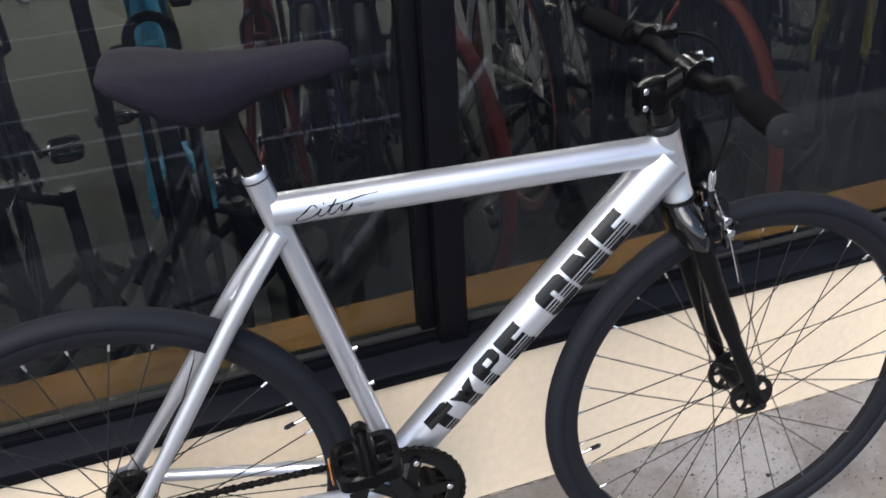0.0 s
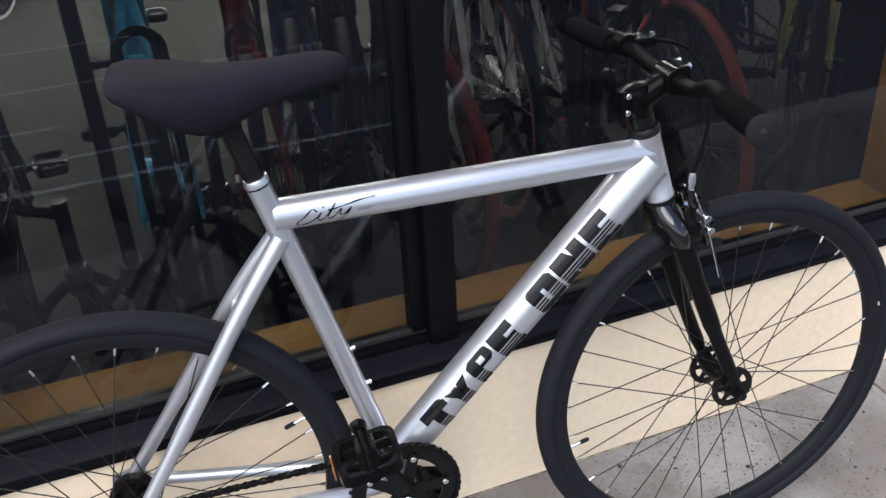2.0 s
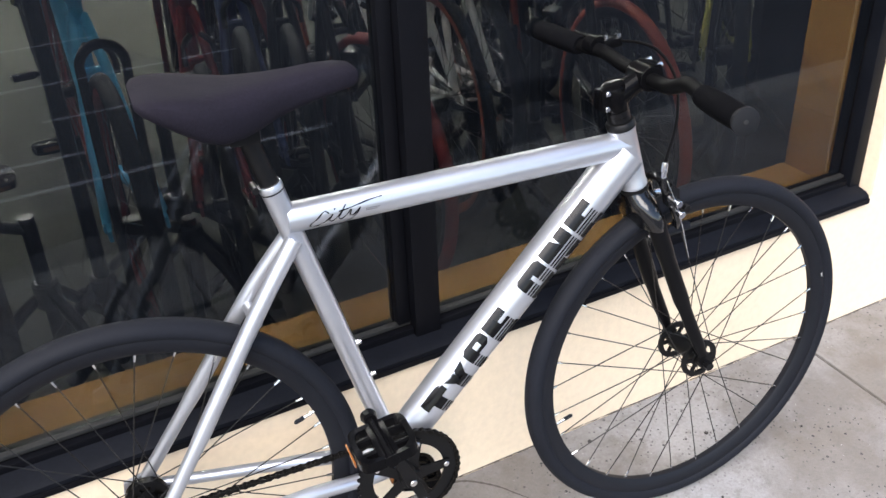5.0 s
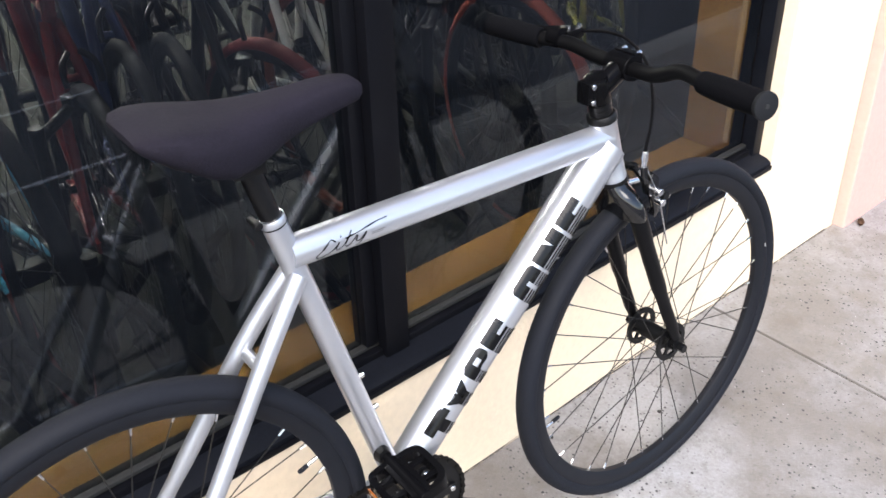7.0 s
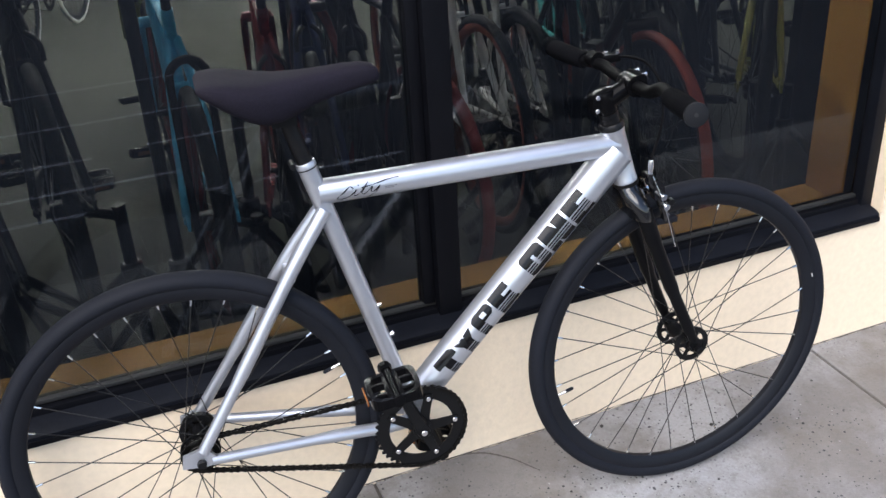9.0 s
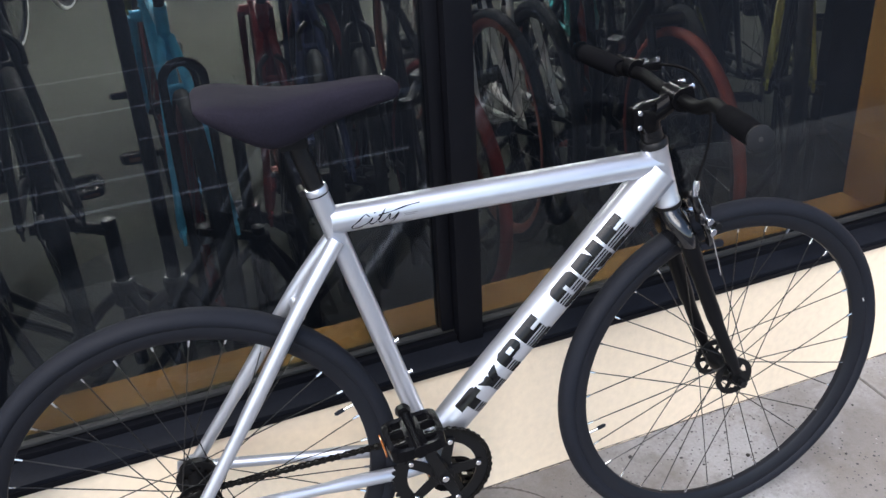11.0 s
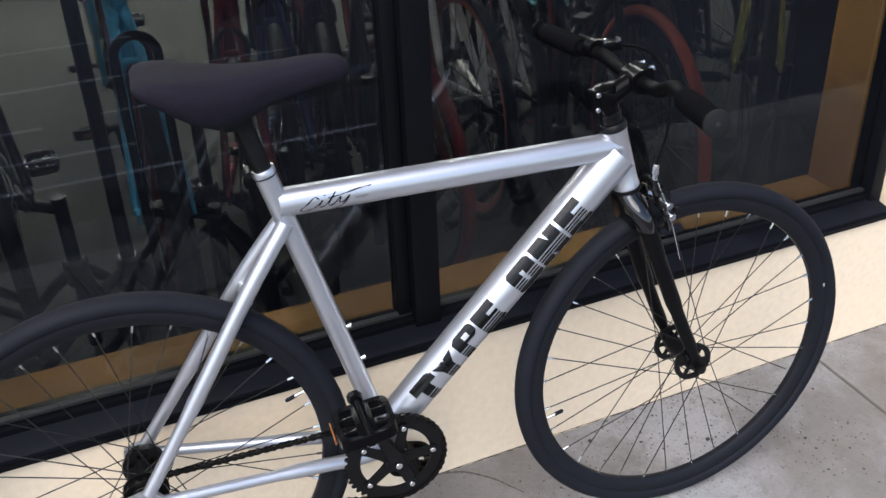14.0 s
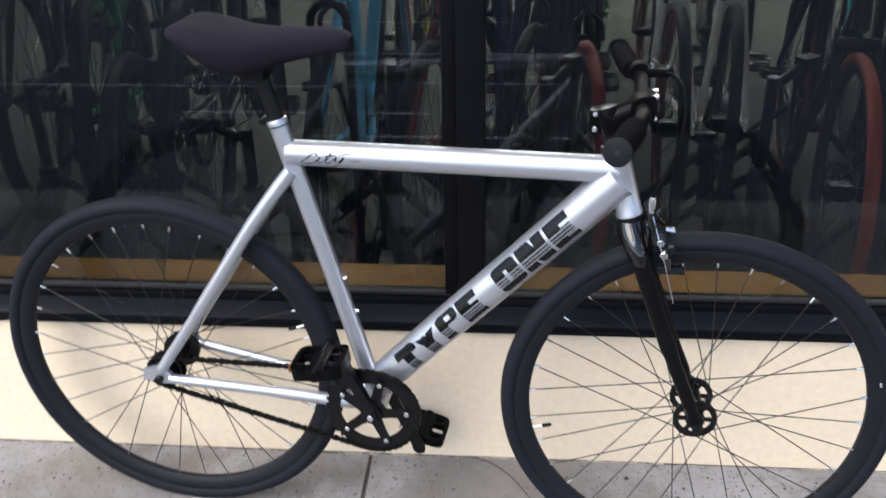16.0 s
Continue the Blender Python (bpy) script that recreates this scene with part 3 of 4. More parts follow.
def crankset(bike, bb, angle, detail=True, teeth=44, mat=None, ring_y=-0.045, amber=True):
    """Chainring with spider, two crank arms and pedals. angle is that of the arm on the chain side."""
    mat = mat or BLACK_METAL
    r = 0.0905
    b = B()
    n = teeth * 4 if detail else 40
    outer = []
    for k in range(n):
        a = k * math.tau / n
        rr = r - (0.0 if k % 4 in (1, 2) else 0.0052) if detail else r
        outer.append((rr, a))
    rings = []
    for y in (ring_y - 0.0016, ring_y + 0.0016):
        rings.append([[b.verts.new((bb[0] + q * math.cos(a), y, bb[1] + q * math.sin(a))) for q, a in outer], [b.verts.new((bb[0] + 0.0625 * math.cos(a), y, bb[1] + 0.0625 * math.sin(a))) for q, a in outer]])
    (o0, i0), (o1, i1) = rings
    for k in range(n):
        j = (k + 1) % n
        b.faces.new((o0[k], o0[j], i0[j], i0[k]))
        b.faces.new((o1[j], o1[k], i1[k], i1[j]))
        b.faces.new((o0[j], o0[k], o1[k], o1[j]))
        b.faces.new((i0[k], i0[j], i1[j], i1[k]))
    ring = part("chainring", b, mat, bike)
    sp = B()
    c = pose(bb[0], 0, bb[1])
    for k in range(5):
        a = angle + 36 + 72 * k
        m = c @ pose(0, 0, 0, 0, -a, 0)
        loft(sp, [[tuple(m @ Vector((x, y, z))) for y, z in ((ring_y - 0.006, -w), (ring_y - 0.002, -w), (ring_y - 0.002, w), (ring_y - 0.006, w))] for x, w in ((0.012, 0.013), (0.03, 0.0095), (0.055, 0.0085), (0.069, 0.008), (0.073, 0.005))])
    rod(sp, ring_y - 0.014, ring_y + 0.012, 0.019, bb[0], bb[1], 28)
    part("spider", sp, mat, ring)
    if detail:
        for k in range(5):
            a = radians(angle + 36 + 72 * k)
            part("chainring_bolt", rod(B(), ring_y - 0.0085, ring_y - 0.0055, 0.0048, bb[0] + 0.065 * math.cos(a), bb[1] + 0.065 * math.sin(a), 14), CHROME, ring, "silver chainring bolt")
        part("crank_bolt", rod(B(), ring_y - 0.0245, ring_y - 0.0215, 0.006, bb[0], bb[1], 14), CHROME, ring, "silver crank bolt")
    for s, ang in ((-1, angle), (1, angle + 180)):
        m = c @ pose(0, 0, 0, 0, -ang, 0)
        y_in, y_out = (ring_y - 0.006, ring_y - 0.018) if s < 0 else (0.044, 0.056)
        ar = B()
        loft(ar, [[tuple(m @ Vector((x, y + (-1 if s < 0 else 1) * off, z))) for y, z in ((y_in, -w), (y_out, -w * 0.75), (y_out, w * 0.75), (y_in, w))] for x, w, off in ((-0.014, 0.008, 0), (-0.008, 0.0145, 0), (0.006, 0.016, 0), (0.03, 0.0125, 0.002), (0.10, 0.0105, 0.006), (0.158, 0.0105, 0.01), (0.170, 0.0135, 0.011), (0.180, 0.010, 0.011), (0.184, 0.005, 0.011))])
        arm = part("crank_arm", ar, mat, bike)
        e = m @ Vector((0.170, 0, 0))
        pedal(arm, e.x, (y_out - 0.012) if s < 0 else (y_out + 0.012), e.z, -1 if s < 0 else 1, -8 if s < 0 else 14, amber)
    return ring


def bars(bike, clamp, ends, mat=None, grip_mat=None):
    """A flat handlebar, bent back and a little up, with two flanged rubber grips."""
    x, z = clamp
    hb = part("handlebar", tube(B(), smooth_path([(ends[0][0], -0.284, ends[0][1]), (ends[0][0] + 0.024, -0.17, ends[0][1] - 0.008), (x - 0.002, -0.115, ends[0][1] - 0.009), (x, -0.07, z + 0.003), (x, -0.03, z), (x, 0.03, z), (x, 0.07, z + 0.002), (x - 0.002, 0.115, ends[1][1] - 0.004), (ends[1][0] + 0.024, 0.17, ends[1][1] - 0.004), (ends[1][0], 0.284, ends[1][1])], 6),
              0.0112, 18), mat or BLACK_METAL, bike)
    for s, (ex, ez) in ((-1, ends[0]), (1, ends[1])):
        e, i = Vector((ex, s * 0.285, ez)), Vector((ex + 0.0235, s * 0.165, ez - (0.008 if s < 0 else 0.004)))
        d = (e - i).normalized()
        pts, rad = [], []
        steps = 22
        for k in range(steps + 1):
            f = k / steps
            pts.append(i + (e - i) * f * 0.965)
            rad.append(0.0158 + 0.0018 * math.sin(f * math.pi) + (0.0006 if k % 2 else 0))
        g = part("grip", tube(B(), [pts[0] - d * 0.002] + pts, [0.0148] + rad, 22), grip_mat or GRIP_RUBBER, bike, "charcoal rubber grip")
        part("grip_flange", tube(B(), [e - d * 0.008, e - d * 0.004, e, e + d * 0.001], [0.0172, 0.0192, 0.019, 0.0172], 28), GRIP_END, g, "round grey grip end")
        part("end_plug", tube(B(), [e + d * 0.0008, e + d * 0.0018], 0.0032, 12), GASKET, g)
    return hb


def lettering(down_tube, a, b, r0, r1):
    """Block letters wrapped on the down tube: the upper half solid, the lower half cut by thin bands."""
    a, b = Vector(a), Vector(b)
    d = (b - a).normalized()
    up = Vector((-d.z, 0, d.x))
    cells = {  # strokes as quads in a letter box one wide and one high: (x left low, x right low, x left high, x right high, z low, z high)
        "T": [(0.30, 0.72, 0.30, 0.72, 0.0, 0.64), (0.0, 1.0, 0.0, 1.0, 0.64, 1.0)],
        "Y": [(0.30, 0.72, 0.30, 0.72, 0.0, 0.50), (0.30, 0.62, 0.0, 0.44, 0.50, 1.0), (0.46, 0.72, 0.62, 1.0, 0.50, 1.0)],
        "P": [(0.0, 0.42, 0.0, 0.42, 0.0, 1.0), (0.42, 0.84, 0.42, 1.0, 0.53, 0.65), (0.42, 1.0, 0.42, 0.97, 0.83, 0.94), (0.42, 0.97, 0.42, 0.86, 0.94, 1.0), (0.68, 1.0, 0.68, 1.0, 0.65, 0.83)],
        "E": [(0.0, 0.56, 0.0, 0.56, 0.0, 1.0), (0.56, 1.0, 0.56, 1.0, 0.0, 0.19), (0.56, 0.94, 0.56, 0.94, 0.245, 0.58), (0.56, 1.0, 0.56, 1.0, 0.71, 1.0)],
        "O": [(0.0, 0.43, 0.0, 0.43, 0.10, 0.90), (0.57, 1.0, 0.57, 1.0, 0.10, 0.90), (0.12, 0.88, 0.0, 1.0, 0.0, 0.10), (0.0, 1.0, 0.12, 0.88, 0.90, 1.0), (0.43, 0.57, 0.43, 0.57, 0.10, 0.28), (0.43, 0.57, 0.43, 0.57, 0.72, 0.90)],
        "N": [(0.0, 0.40, 0.0, 0.40, 0.0, 1.0), (0.62, 1.0, 0.62, 1.0, 0.0, 1.0), (0.40, 0.62, 0.40, 0.62, 0.30, 0.66), (0.54, 0.62, 0.40, 0.62, 0.0, 0.30), (0.40, 0.62, 0.40, 0.50, 0.66, 1.0)]}
    low, high = radians(-36), radians(54)
    for char, s0, s1 in (("T", 0.077, 0.128), ("Y", 0.126, 0.183), ("P", 0.186, 0.236), ("E", 0.240, 0.287), ("O", 0.330, 0.384), ("N", 0.389, 0.449), ("E", 0.455, 0.505)):
        bands = [(0.0, 0.19), (0.245, 0.30), (0.355, 0.41), (0.465, 1.0)] if char in "EP" and s0 < 0.3 else [(0.0, 0.06), (0.115, 0.18), (0.235, 0.30), (0.355, 1.0)] if s0 < 0.3 else [(0.0, 0.26), (0.315, 0.37), (0.425, 0.48), (0.535, 1.0)]
        bm = B()
        for xl0, xr0, xl1, xr1, z0, z1 in cells[char]:
            for b0, b1 in bands:
                lo, hi = max(z0, b0), min(z1, b1)
                if hi - lo < 0.004:
                    continue
                steps = max(1, int((hi - lo) / 0.09))
                rows = []
                for k in range(steps + 1):
                    z = lo + (hi - lo) * k / steps
                    f = (z - z0) / (z1 - z0)
                    row = []
                    for x in (xl0 + (xl1 - xl0) * f, xr0 + (xr1 - xr0) * f):
                        phi = low + (high - low) * z
                        s = s0 + (s1 - s0) * x
                        r = r0 + (r1 - r0) * max(0.0, (s - 0.14) / 0.39)
                        row.append(bm.verts.new(a + d * s + (r + 0.0006) * (up * math.sin(phi) + Vector((0, -math.cos(phi), 0)))))
                    rows.append(row)
                for p, q in zip(rows, rows[1:]):
                    bm.faces.new((p[0], p[1], q[1], q[0]))
        part("letter", bm, DECAL_BLACK, down_tube, "black block letter " + char)


def script_mark(top_tube, a, r):
    """A thin handwritten mark in black strokes on the top tube."""
    bm = B()
    strokes = [[(0.036, 0.58), (0.030, 0.72), (0.018, 0.42), (0.008, 0.18), (0.012, 0.02), (0.024, 0.10), (0.036, 0.34), (0.041, 0.52), (0.036, 0.24), (0.041, 0.16), (0.052, 0.46), (0.062, 0.86), (0.050, 0.30), (0.055, 0.18), (0.066, 0.50), (0.069, 0.54), (0.066, 0.30), (0.072, 0.28), (0.082, 0.58), (0.074, 0.20), (0.062, -0.14), (0.057, -0.18)],
               [(0.044, 0.72), (0.046, 0.75)], [(0.050, 0.58), (0.070, 0.66), (0.096, 0.82), (0.116, 0.88)]]
    for st in strokes:
        pts = smooth_path([(x, 0, z) for x, z in st], 5)
        last = None
        for k, p in enumerate(pts):
            t = (pts[min(k + 1, len(pts) - 1)] - pts[max(k - 1, 0)])
            t.z *= 0.03
            t.normalize()
            wdt = 0.00078 + 0.0003 * math.sin(k * 0.9)
            pair = []
            for s in (-1, 1):
                x, hz = p.x - s * t.z * wdt, p.z * 0.030 - 0.013 + s * t.x * wdt
                phi = hz / r
                pair.append(bm.verts.new((a[0] + x, -(r + 0.0005) * math.cos(phi), a[1] + (r + 0.0005) * math.sin(phi))))
            if last:
                bm.faces.new((last[0], pair[0], pair[1], last[1]))
            last = pair
    part("script_mark", bm, DECAL_BLACK, top_tube, "thin black handwritten mark")
    bm = B()
    for x0, x1, z in ((0.090, 0.111, -0.0005), (0.090, 0.107, -0.0030)):
        q = [bm.verts.new((a[0] + x, -(r + 0.0005) * math.cos(zz / r), a[1] + (r + 0.0005) * math.sin(zz / r))) for x, zz in ((x0, z), (x1, z), (x1, z + 0.0009), (x0, z + 0.0009))]
        bm.faces.new(q)
    part("small_print", bm, SMALL_PRINT, top_tube, "two thin grey bars of small print")


def front_brake(bike):
    """A black dual-pivot caliper on the fork crown, with its barrel adjuster and cable end."""
    b = B()
    plate(b, [(0.876, 0.690), (0.884, 0.712), (0.898, 0.700), (0.900, 0.676), (0.892, 0.668), (0.880, 0.672)], -0.046, -0.030)
    tube(b, smooth_path([(0.886, -0.030, 0.690), (0.889, 0.0, 0.705), (0.890, 0.030, 0.690), (0.900, 0.038, 0.655), (0.908, 0.030, 0.625)], 5), 0.0075, 10)
    tube(b, smooth_path([(0.880, -0.036, 0.700), (0.892, -0.040, 0.670), (0.905, -0.036, 0.640), (0.910, -0.028, 0.622)], 5), 0.0075, 10)
    tube(b, smooth_path([(0.874, -0.035, 0.722), (0.876, -0.036, 0.700), (0.886, -0.030, 0.684)], 4), 0.0062, 10)
    brk = part("front_brake", b, BLACK_GLOSS, bike, "black caliper brake")
    part("brake_bolt", tube(B(), [(0.86, 0, 0.682), (0.915, 0, 0.676)], 0.006, 12), CHROME, brk)
    for y in (-0.029, 0.029):
        part("brake_pad", box(B(), 0.890, 0.935, y - 0.006, y + 0.006, 0.614, 0.626, 0.002), BLACK_RUBBER, brk)
    part("barrel_adjuster", tube(B(), [(0.8735, -0.035, 0.722), (0.8735, -0.035, 0.731), (0.8738, -0.035, 0.732), (0.874, -0.035, 0.744), (0.874, -0.035, 0.749)], [0.0042, 0.0042, 0.0056, 0.0052, 0.004], 14), CHROME, brk, "silver barrel adjuster")
    part("cable_wire", tube(B(), [(0.8735, -0.037, 0.727), (0.889, -0.052, 0.680), (0.902, -0.054, 0.640), (0.921, -0.055, 0.573)], 0.0011, 8), CHROME, brk, "bare steel cable")
    for x, z in ((0.891, 0.680), (0.898, 0.659)):
        part("anchor_bolt", rod(B(), -0.060, -0.046, 0.0062, x, z, 12), CHROME, brk, "silver anchor bolt")
    part("anchor_nut", rod(B(), -0.058, -0.046, 0.007, 0.908, 0.667, 6), BLACK_METAL, brk)
    return brk


def main_bicycle():
    m = Matrix.Translation((0.29, -0.137, 0.0)) @ pose(0, 0, 0, 0, 0, -5.9) @ pose(0, 0, 0, -1.7)
    bike = thing("bicycle", "satin silver single-speed bicycle with black wheels standing on the pavement", "bicycle", m)
    t, on_seat, hx, head = straight_frame(bike, SILVER)
    dt_a, dt_b = Vector((0.408, 0, 0.325)), Vector((hx(0.76) - 0.003, 0, 0.7645))
    lettering(t["down_tube"], dt_a, dt_b, 0.0308, 0.0328)
    script_mark(t["top_tube"], (0.292, 0.7765), 0.022)
    wheel(bike, 0.0, R_WHEEL, BLACK_RUBBER, RIM_BLACK, BLACK_METAL, phase=radians(94.6), flange=0.034, half=0.030, valve=radians(20.5), wide=0.0190)
    fw = wheel(bike, 0.98, R_WHEEL, BLACK_RUBBER, RIM_BLACK, BLACK_METAL, phase=radians(88.0), flange=0.036, half=0.035, valve=radians(194), wide=0.0190)
    a = radians(15)
    part("tyre_mark", tube(B(), [(math.cos(q) * 0.3100, -0.0142, math.sin(q) * 0.3100) for q in (a - 0.012, a, a + 0.012)], 0.0017, 6, flat=0.5), KERB, fw, "small pale mark")
    for s in (-1, 1):
        part("axle_nut", rod(B(), s * 0.0675 if s > 0 else -0.078, 0.078 if s > 0 else -0.0675, 0.0085, 0.0, R_WHEEL, 6), BLACK_METAL, bike)
        part("front_axle_nut", rod(B(), s * 0.056 if s > 0 else -0.068, 0.068 if s > 0 else -0.056, 0.0085, 0.0, 0.0, 6), BLACK_METAL, fw)
    cog = B()
    lathe(cog, [(0.034, -0.0472), (0.034, -0.0438), (0.012, -0.0438), (0.012, -0.0472)], 34)
    rod(cog, -0.052, -0.036, 0.024, 0, 0, 24)
    c = part("rear_cog", cog, CHAIN_BLACK, bike)
    c.matrix_basis = pose(0, 0, R_WHEEL)
    lock = part("rear_cog", rod(B(), 0.034, 0.046, 0.033, 0, 0, 30), CHAIN_BLACK, bike)
    lock.matrix_basis = pose(0, 0, R_WHEEL)
    crankset(bike, (0.405, 0.288), 111.6)
    chain(bike, 0.0875, 0.0325, (0.405, 0.288), (0.0, R_WHEEL), -0.0455)
    # fork, turned a little towards the wall
    pivot = Vector((0.841, 0, 0.703))
    steer = Matrix.Translation(pivot) @ Matrix.Rotation(radians(2.4), 4, head) @ Matrix.Translation(-pivot)
    fw.matrix_basis = steer @ fw.matrix_basis
    f = B()
    loft(f, [[(0.842 + dx + ox * cx, wy * math.sin(q), zz) for q, cx in ((k * math.tau / 20, math.cos(k * math.tau / 20)) for k in range(20))] for dx, ox, wy, zz in ((0.0, 0.0215, 0.0215, 0.699), (0.002, 0.023, 0.026, 0.690), (0.006, 0.0265, 0.038, 0.680), (0.011, 0.0275, 0.050, 0.664), (0.016, 0.026, 0.0555, 0.648), (0.020, 0.021, 0.054, 0.632))])
    fk = part("fork", f, BLACK_GLOSS, bike, "gloss black fork")
    fk.matrix_basis = steer
    for s in (-1, 1):
        part("fork_blade", tube(B(), smooth_path([(0.860, s * 0.037, 0.650), (0.880, s * 0.0405, 0.590), (0.928, s * 0.047, 0.462), (0.974, s * 0.0515, 0.352)], 6), [0.0165] * 3 + [0.016] * 4 + [0.0145] * 5 + [0.012] * 5 + [0.0095] * 2, 20, flat=0.8), FORK_BLACK, fk)
        part("fork_end", plate(B(), [(0.966, 0.362), (0.982, 0.358), (0.994, 0.342), (0.990, 0.328), (0.974, 0.326), (0.964, 0.340)], s * 0.0515 - 0.003, s * 0.0515 + 0.003), BLACK_METAL, fk)
    hd = head
    hb, ht = Vector((0.841, 0, 0.703)), Vector((0.812, 0, 0.809))
    part("lower_headset_cup", tube(B(), [hb - hd * 0.011, hb - hd * 0.008, hb - hd * 0.0005], [0.0205, 0.0235, 0.0235], 28), BLACK_METAL, bike)
    part("upper_headset_cup", tube(B(), [ht + hd * 0.0005, ht + hd * 0.008, ht + hd * 0.012], [0.0235, 0.0235, 0.0205], 28), BLACK_METAL, bike)
    for k in range(2):
        part("headset_spacer", tube(B(), [ht + hd * (0.0125 + 0.0095 * k), ht + hd * (0.0215 + 0.0095 * k)], 0.0178, 26), BLACK_METAL, bike)
    # stem
    s0, s1 = ht + hd * 0.0318, ht + hd * 0.072
    mid = (s0 + s1) / 2
    clamp = Vector((0.848, 0, 0.885))
    st = B()
    tube(st, [s0, s0 + hd * 0.002, s1 - hd * 0.002, s1], [0.0175, 0.0188, 0.0188, 0.0175], 26)
    tube(st, [mid, clamp - (clamp - mid).normalized() * 0.012], [0.0185, 0.0168], 20)
    rod(st, -0.022, 0.022, 0.0195, clamp.x, clamp.z, 26)
    box(st, mid.x - 0.030, mid.x - 0.012, -0.013, 0.013, mid.z - 0.016, mid.z + 0.018, 0.003)
    stem = part("stem", st, STEM_BLACK, bike, "gloss black stem")
    part("top_cap", tube(B(), [s1, s1 + hd * 0.003, s1 + hd * 0.004], [0.0178, 0.0172, 0.013], 24), STEM_BLACK, stem)
    for z in (-0.011, 0.013):
        part("pinch_bolt", rod(B(), -0.0165, -0.012, 0.0042, mid.x - 0.021, mid.z + z, 12), CHROME, stem, "silver pinch bolt")
    for y in (-0.015, 0.015):
        for dz in (-0.017, 0.017):
            part("faceplate_bolt", tube(B(), [(clamp.x + 0.010, y, clamp.z + dz), (clamp.x + 0.021, y, clamp.z + dz + 0.003)], 0.004, 10), CHROME, stem, "silver faceplate bolt")
    part("faceplate", loft(B(), [[(clamp.x + 0.004, y, clamp.z - 0.021), (clamp.x + 0.016, y, clamp.z - 0.019), (clamp.x + 0.0215, y, clamp.z), (clamp.x + 0.016, y, clamp.z + 0.021), (clamp.x + 0.004, y, clamp.z + 0.021)] for y in (-0.0215, 0.0215)]), STEM_BLACK, stem)
    bars(bike, (clamp.x, clamp.z), ((0.811, 0.915), (0.806, 0.896)), MATTE_BAR)
    # lever on the far side, with its housing
    lv = B()
    tube(lv, [(0.843, 0.128, 0.897), (0.840, 0.150, 0.897)], 0.0165, 18)
    tube(lv, smooth_path([(0.846, 0.140, 0.898), (0.872, 0.142, 0.899), (0.888, 0.165, 0.894), (0.876, 0.215, 0.885), (0.868, 0.250, 0.884)], 6), 0.0062, 10)
    box(lv, 0.852, 0.890, 0.126, 0.150, 0.890, 0.906, 0.004)
    lever = part("brake_lever", lv, STEM_BLACK, bike, "black brake lever")
    for x, z in ((0.862, 0.909), (0.886, 0.908)):
        part("lever_bolt", tube(B(), [(x, 0.136, z - 0.004), (x, 0.136, z + 0.003)], 0.0042, 10), CHROME, lever, "silver lever bolt")
    part("brake_cable", tube(B(), smooth_path([(0.886, 0.128, 0.900), (0.898, 0.090, 0.905), (0.908, 0.050, 0.900), (0.913, 0.010, 0.870), (0.907, -0.012, 0.825), (0.892, -0.026, 0.785), (0.877, -0.034, 0.757), (0.874, -0.035, 0.747)], 8), 0.0026, 10), CABLE_BLACK, bike, "black brake cable housing")
    front_brake(bike)
    # seat
    sd = Vector((-0.147, 0, 0.537)).normalized()
    col = on_seat(0.831)
    part("seatpost", tube(B(), [col - sd * 0.02, col + sd * 0.088], 0.0137, 24), BLACK_METAL, bike)
    cl = part("seat_clamp", tube(B(), [col - sd * 0.006, col + sd * 0.003, col + sd * 0.004], [0.0174, 0.0174, 0.0166], 28), SILVER, bike, "silver seat collar")
    part("collar_seam", tube(B(), [col - sd * 0.0085, col - sd * 0.0060], 0.0171, 28), BLACK_METAL, cl, "black seam ring")
    part("collar_lip", tube(B(), [col + sd * 0.0035, col + sd * 0.0048], [0.0168, 0.0150], 28), CHROME, cl, "bright bare lip")
    part("clamp_bolt", rod(B(), -0.013, 0.013, 0.0052, col.x - 0.022, col.z + 0.001, 12), BLACK_METAL, cl)
    sad = part("saddle", saddle_shape(), SADDLE_VINYL, bike, "dark plum-grey padded saddle")
    rl = B()
    for y in (-0.022, 0.022):
        tube(rl, smooth_path([(0.125, y * 1.4, 0.962), (0.165, y, 0.934), (0.25, y, 0.930), (0.33, y * 0.6, 0.958)], 6), 0.0036, 10)
    box(rl, 0.208, 0.250, -0.026, 0.026, 0.904, 0.932, 0.004)
    part("saddle_rail", rl, BLACK_METAL, sad)
    for x, z in ((0.352, 0.536), (0.369, 0.470)):
        dd = Vector((0.964, 0, 0.264))
        p = on_seat(z)
        part("bottle_bolt", tube(B(), [p + dd * 0.016, p + dd * 0.0235], 0.004, 10), CHROME, bike, "silver bottle cage bolt")
    return bike


main_bicycle()


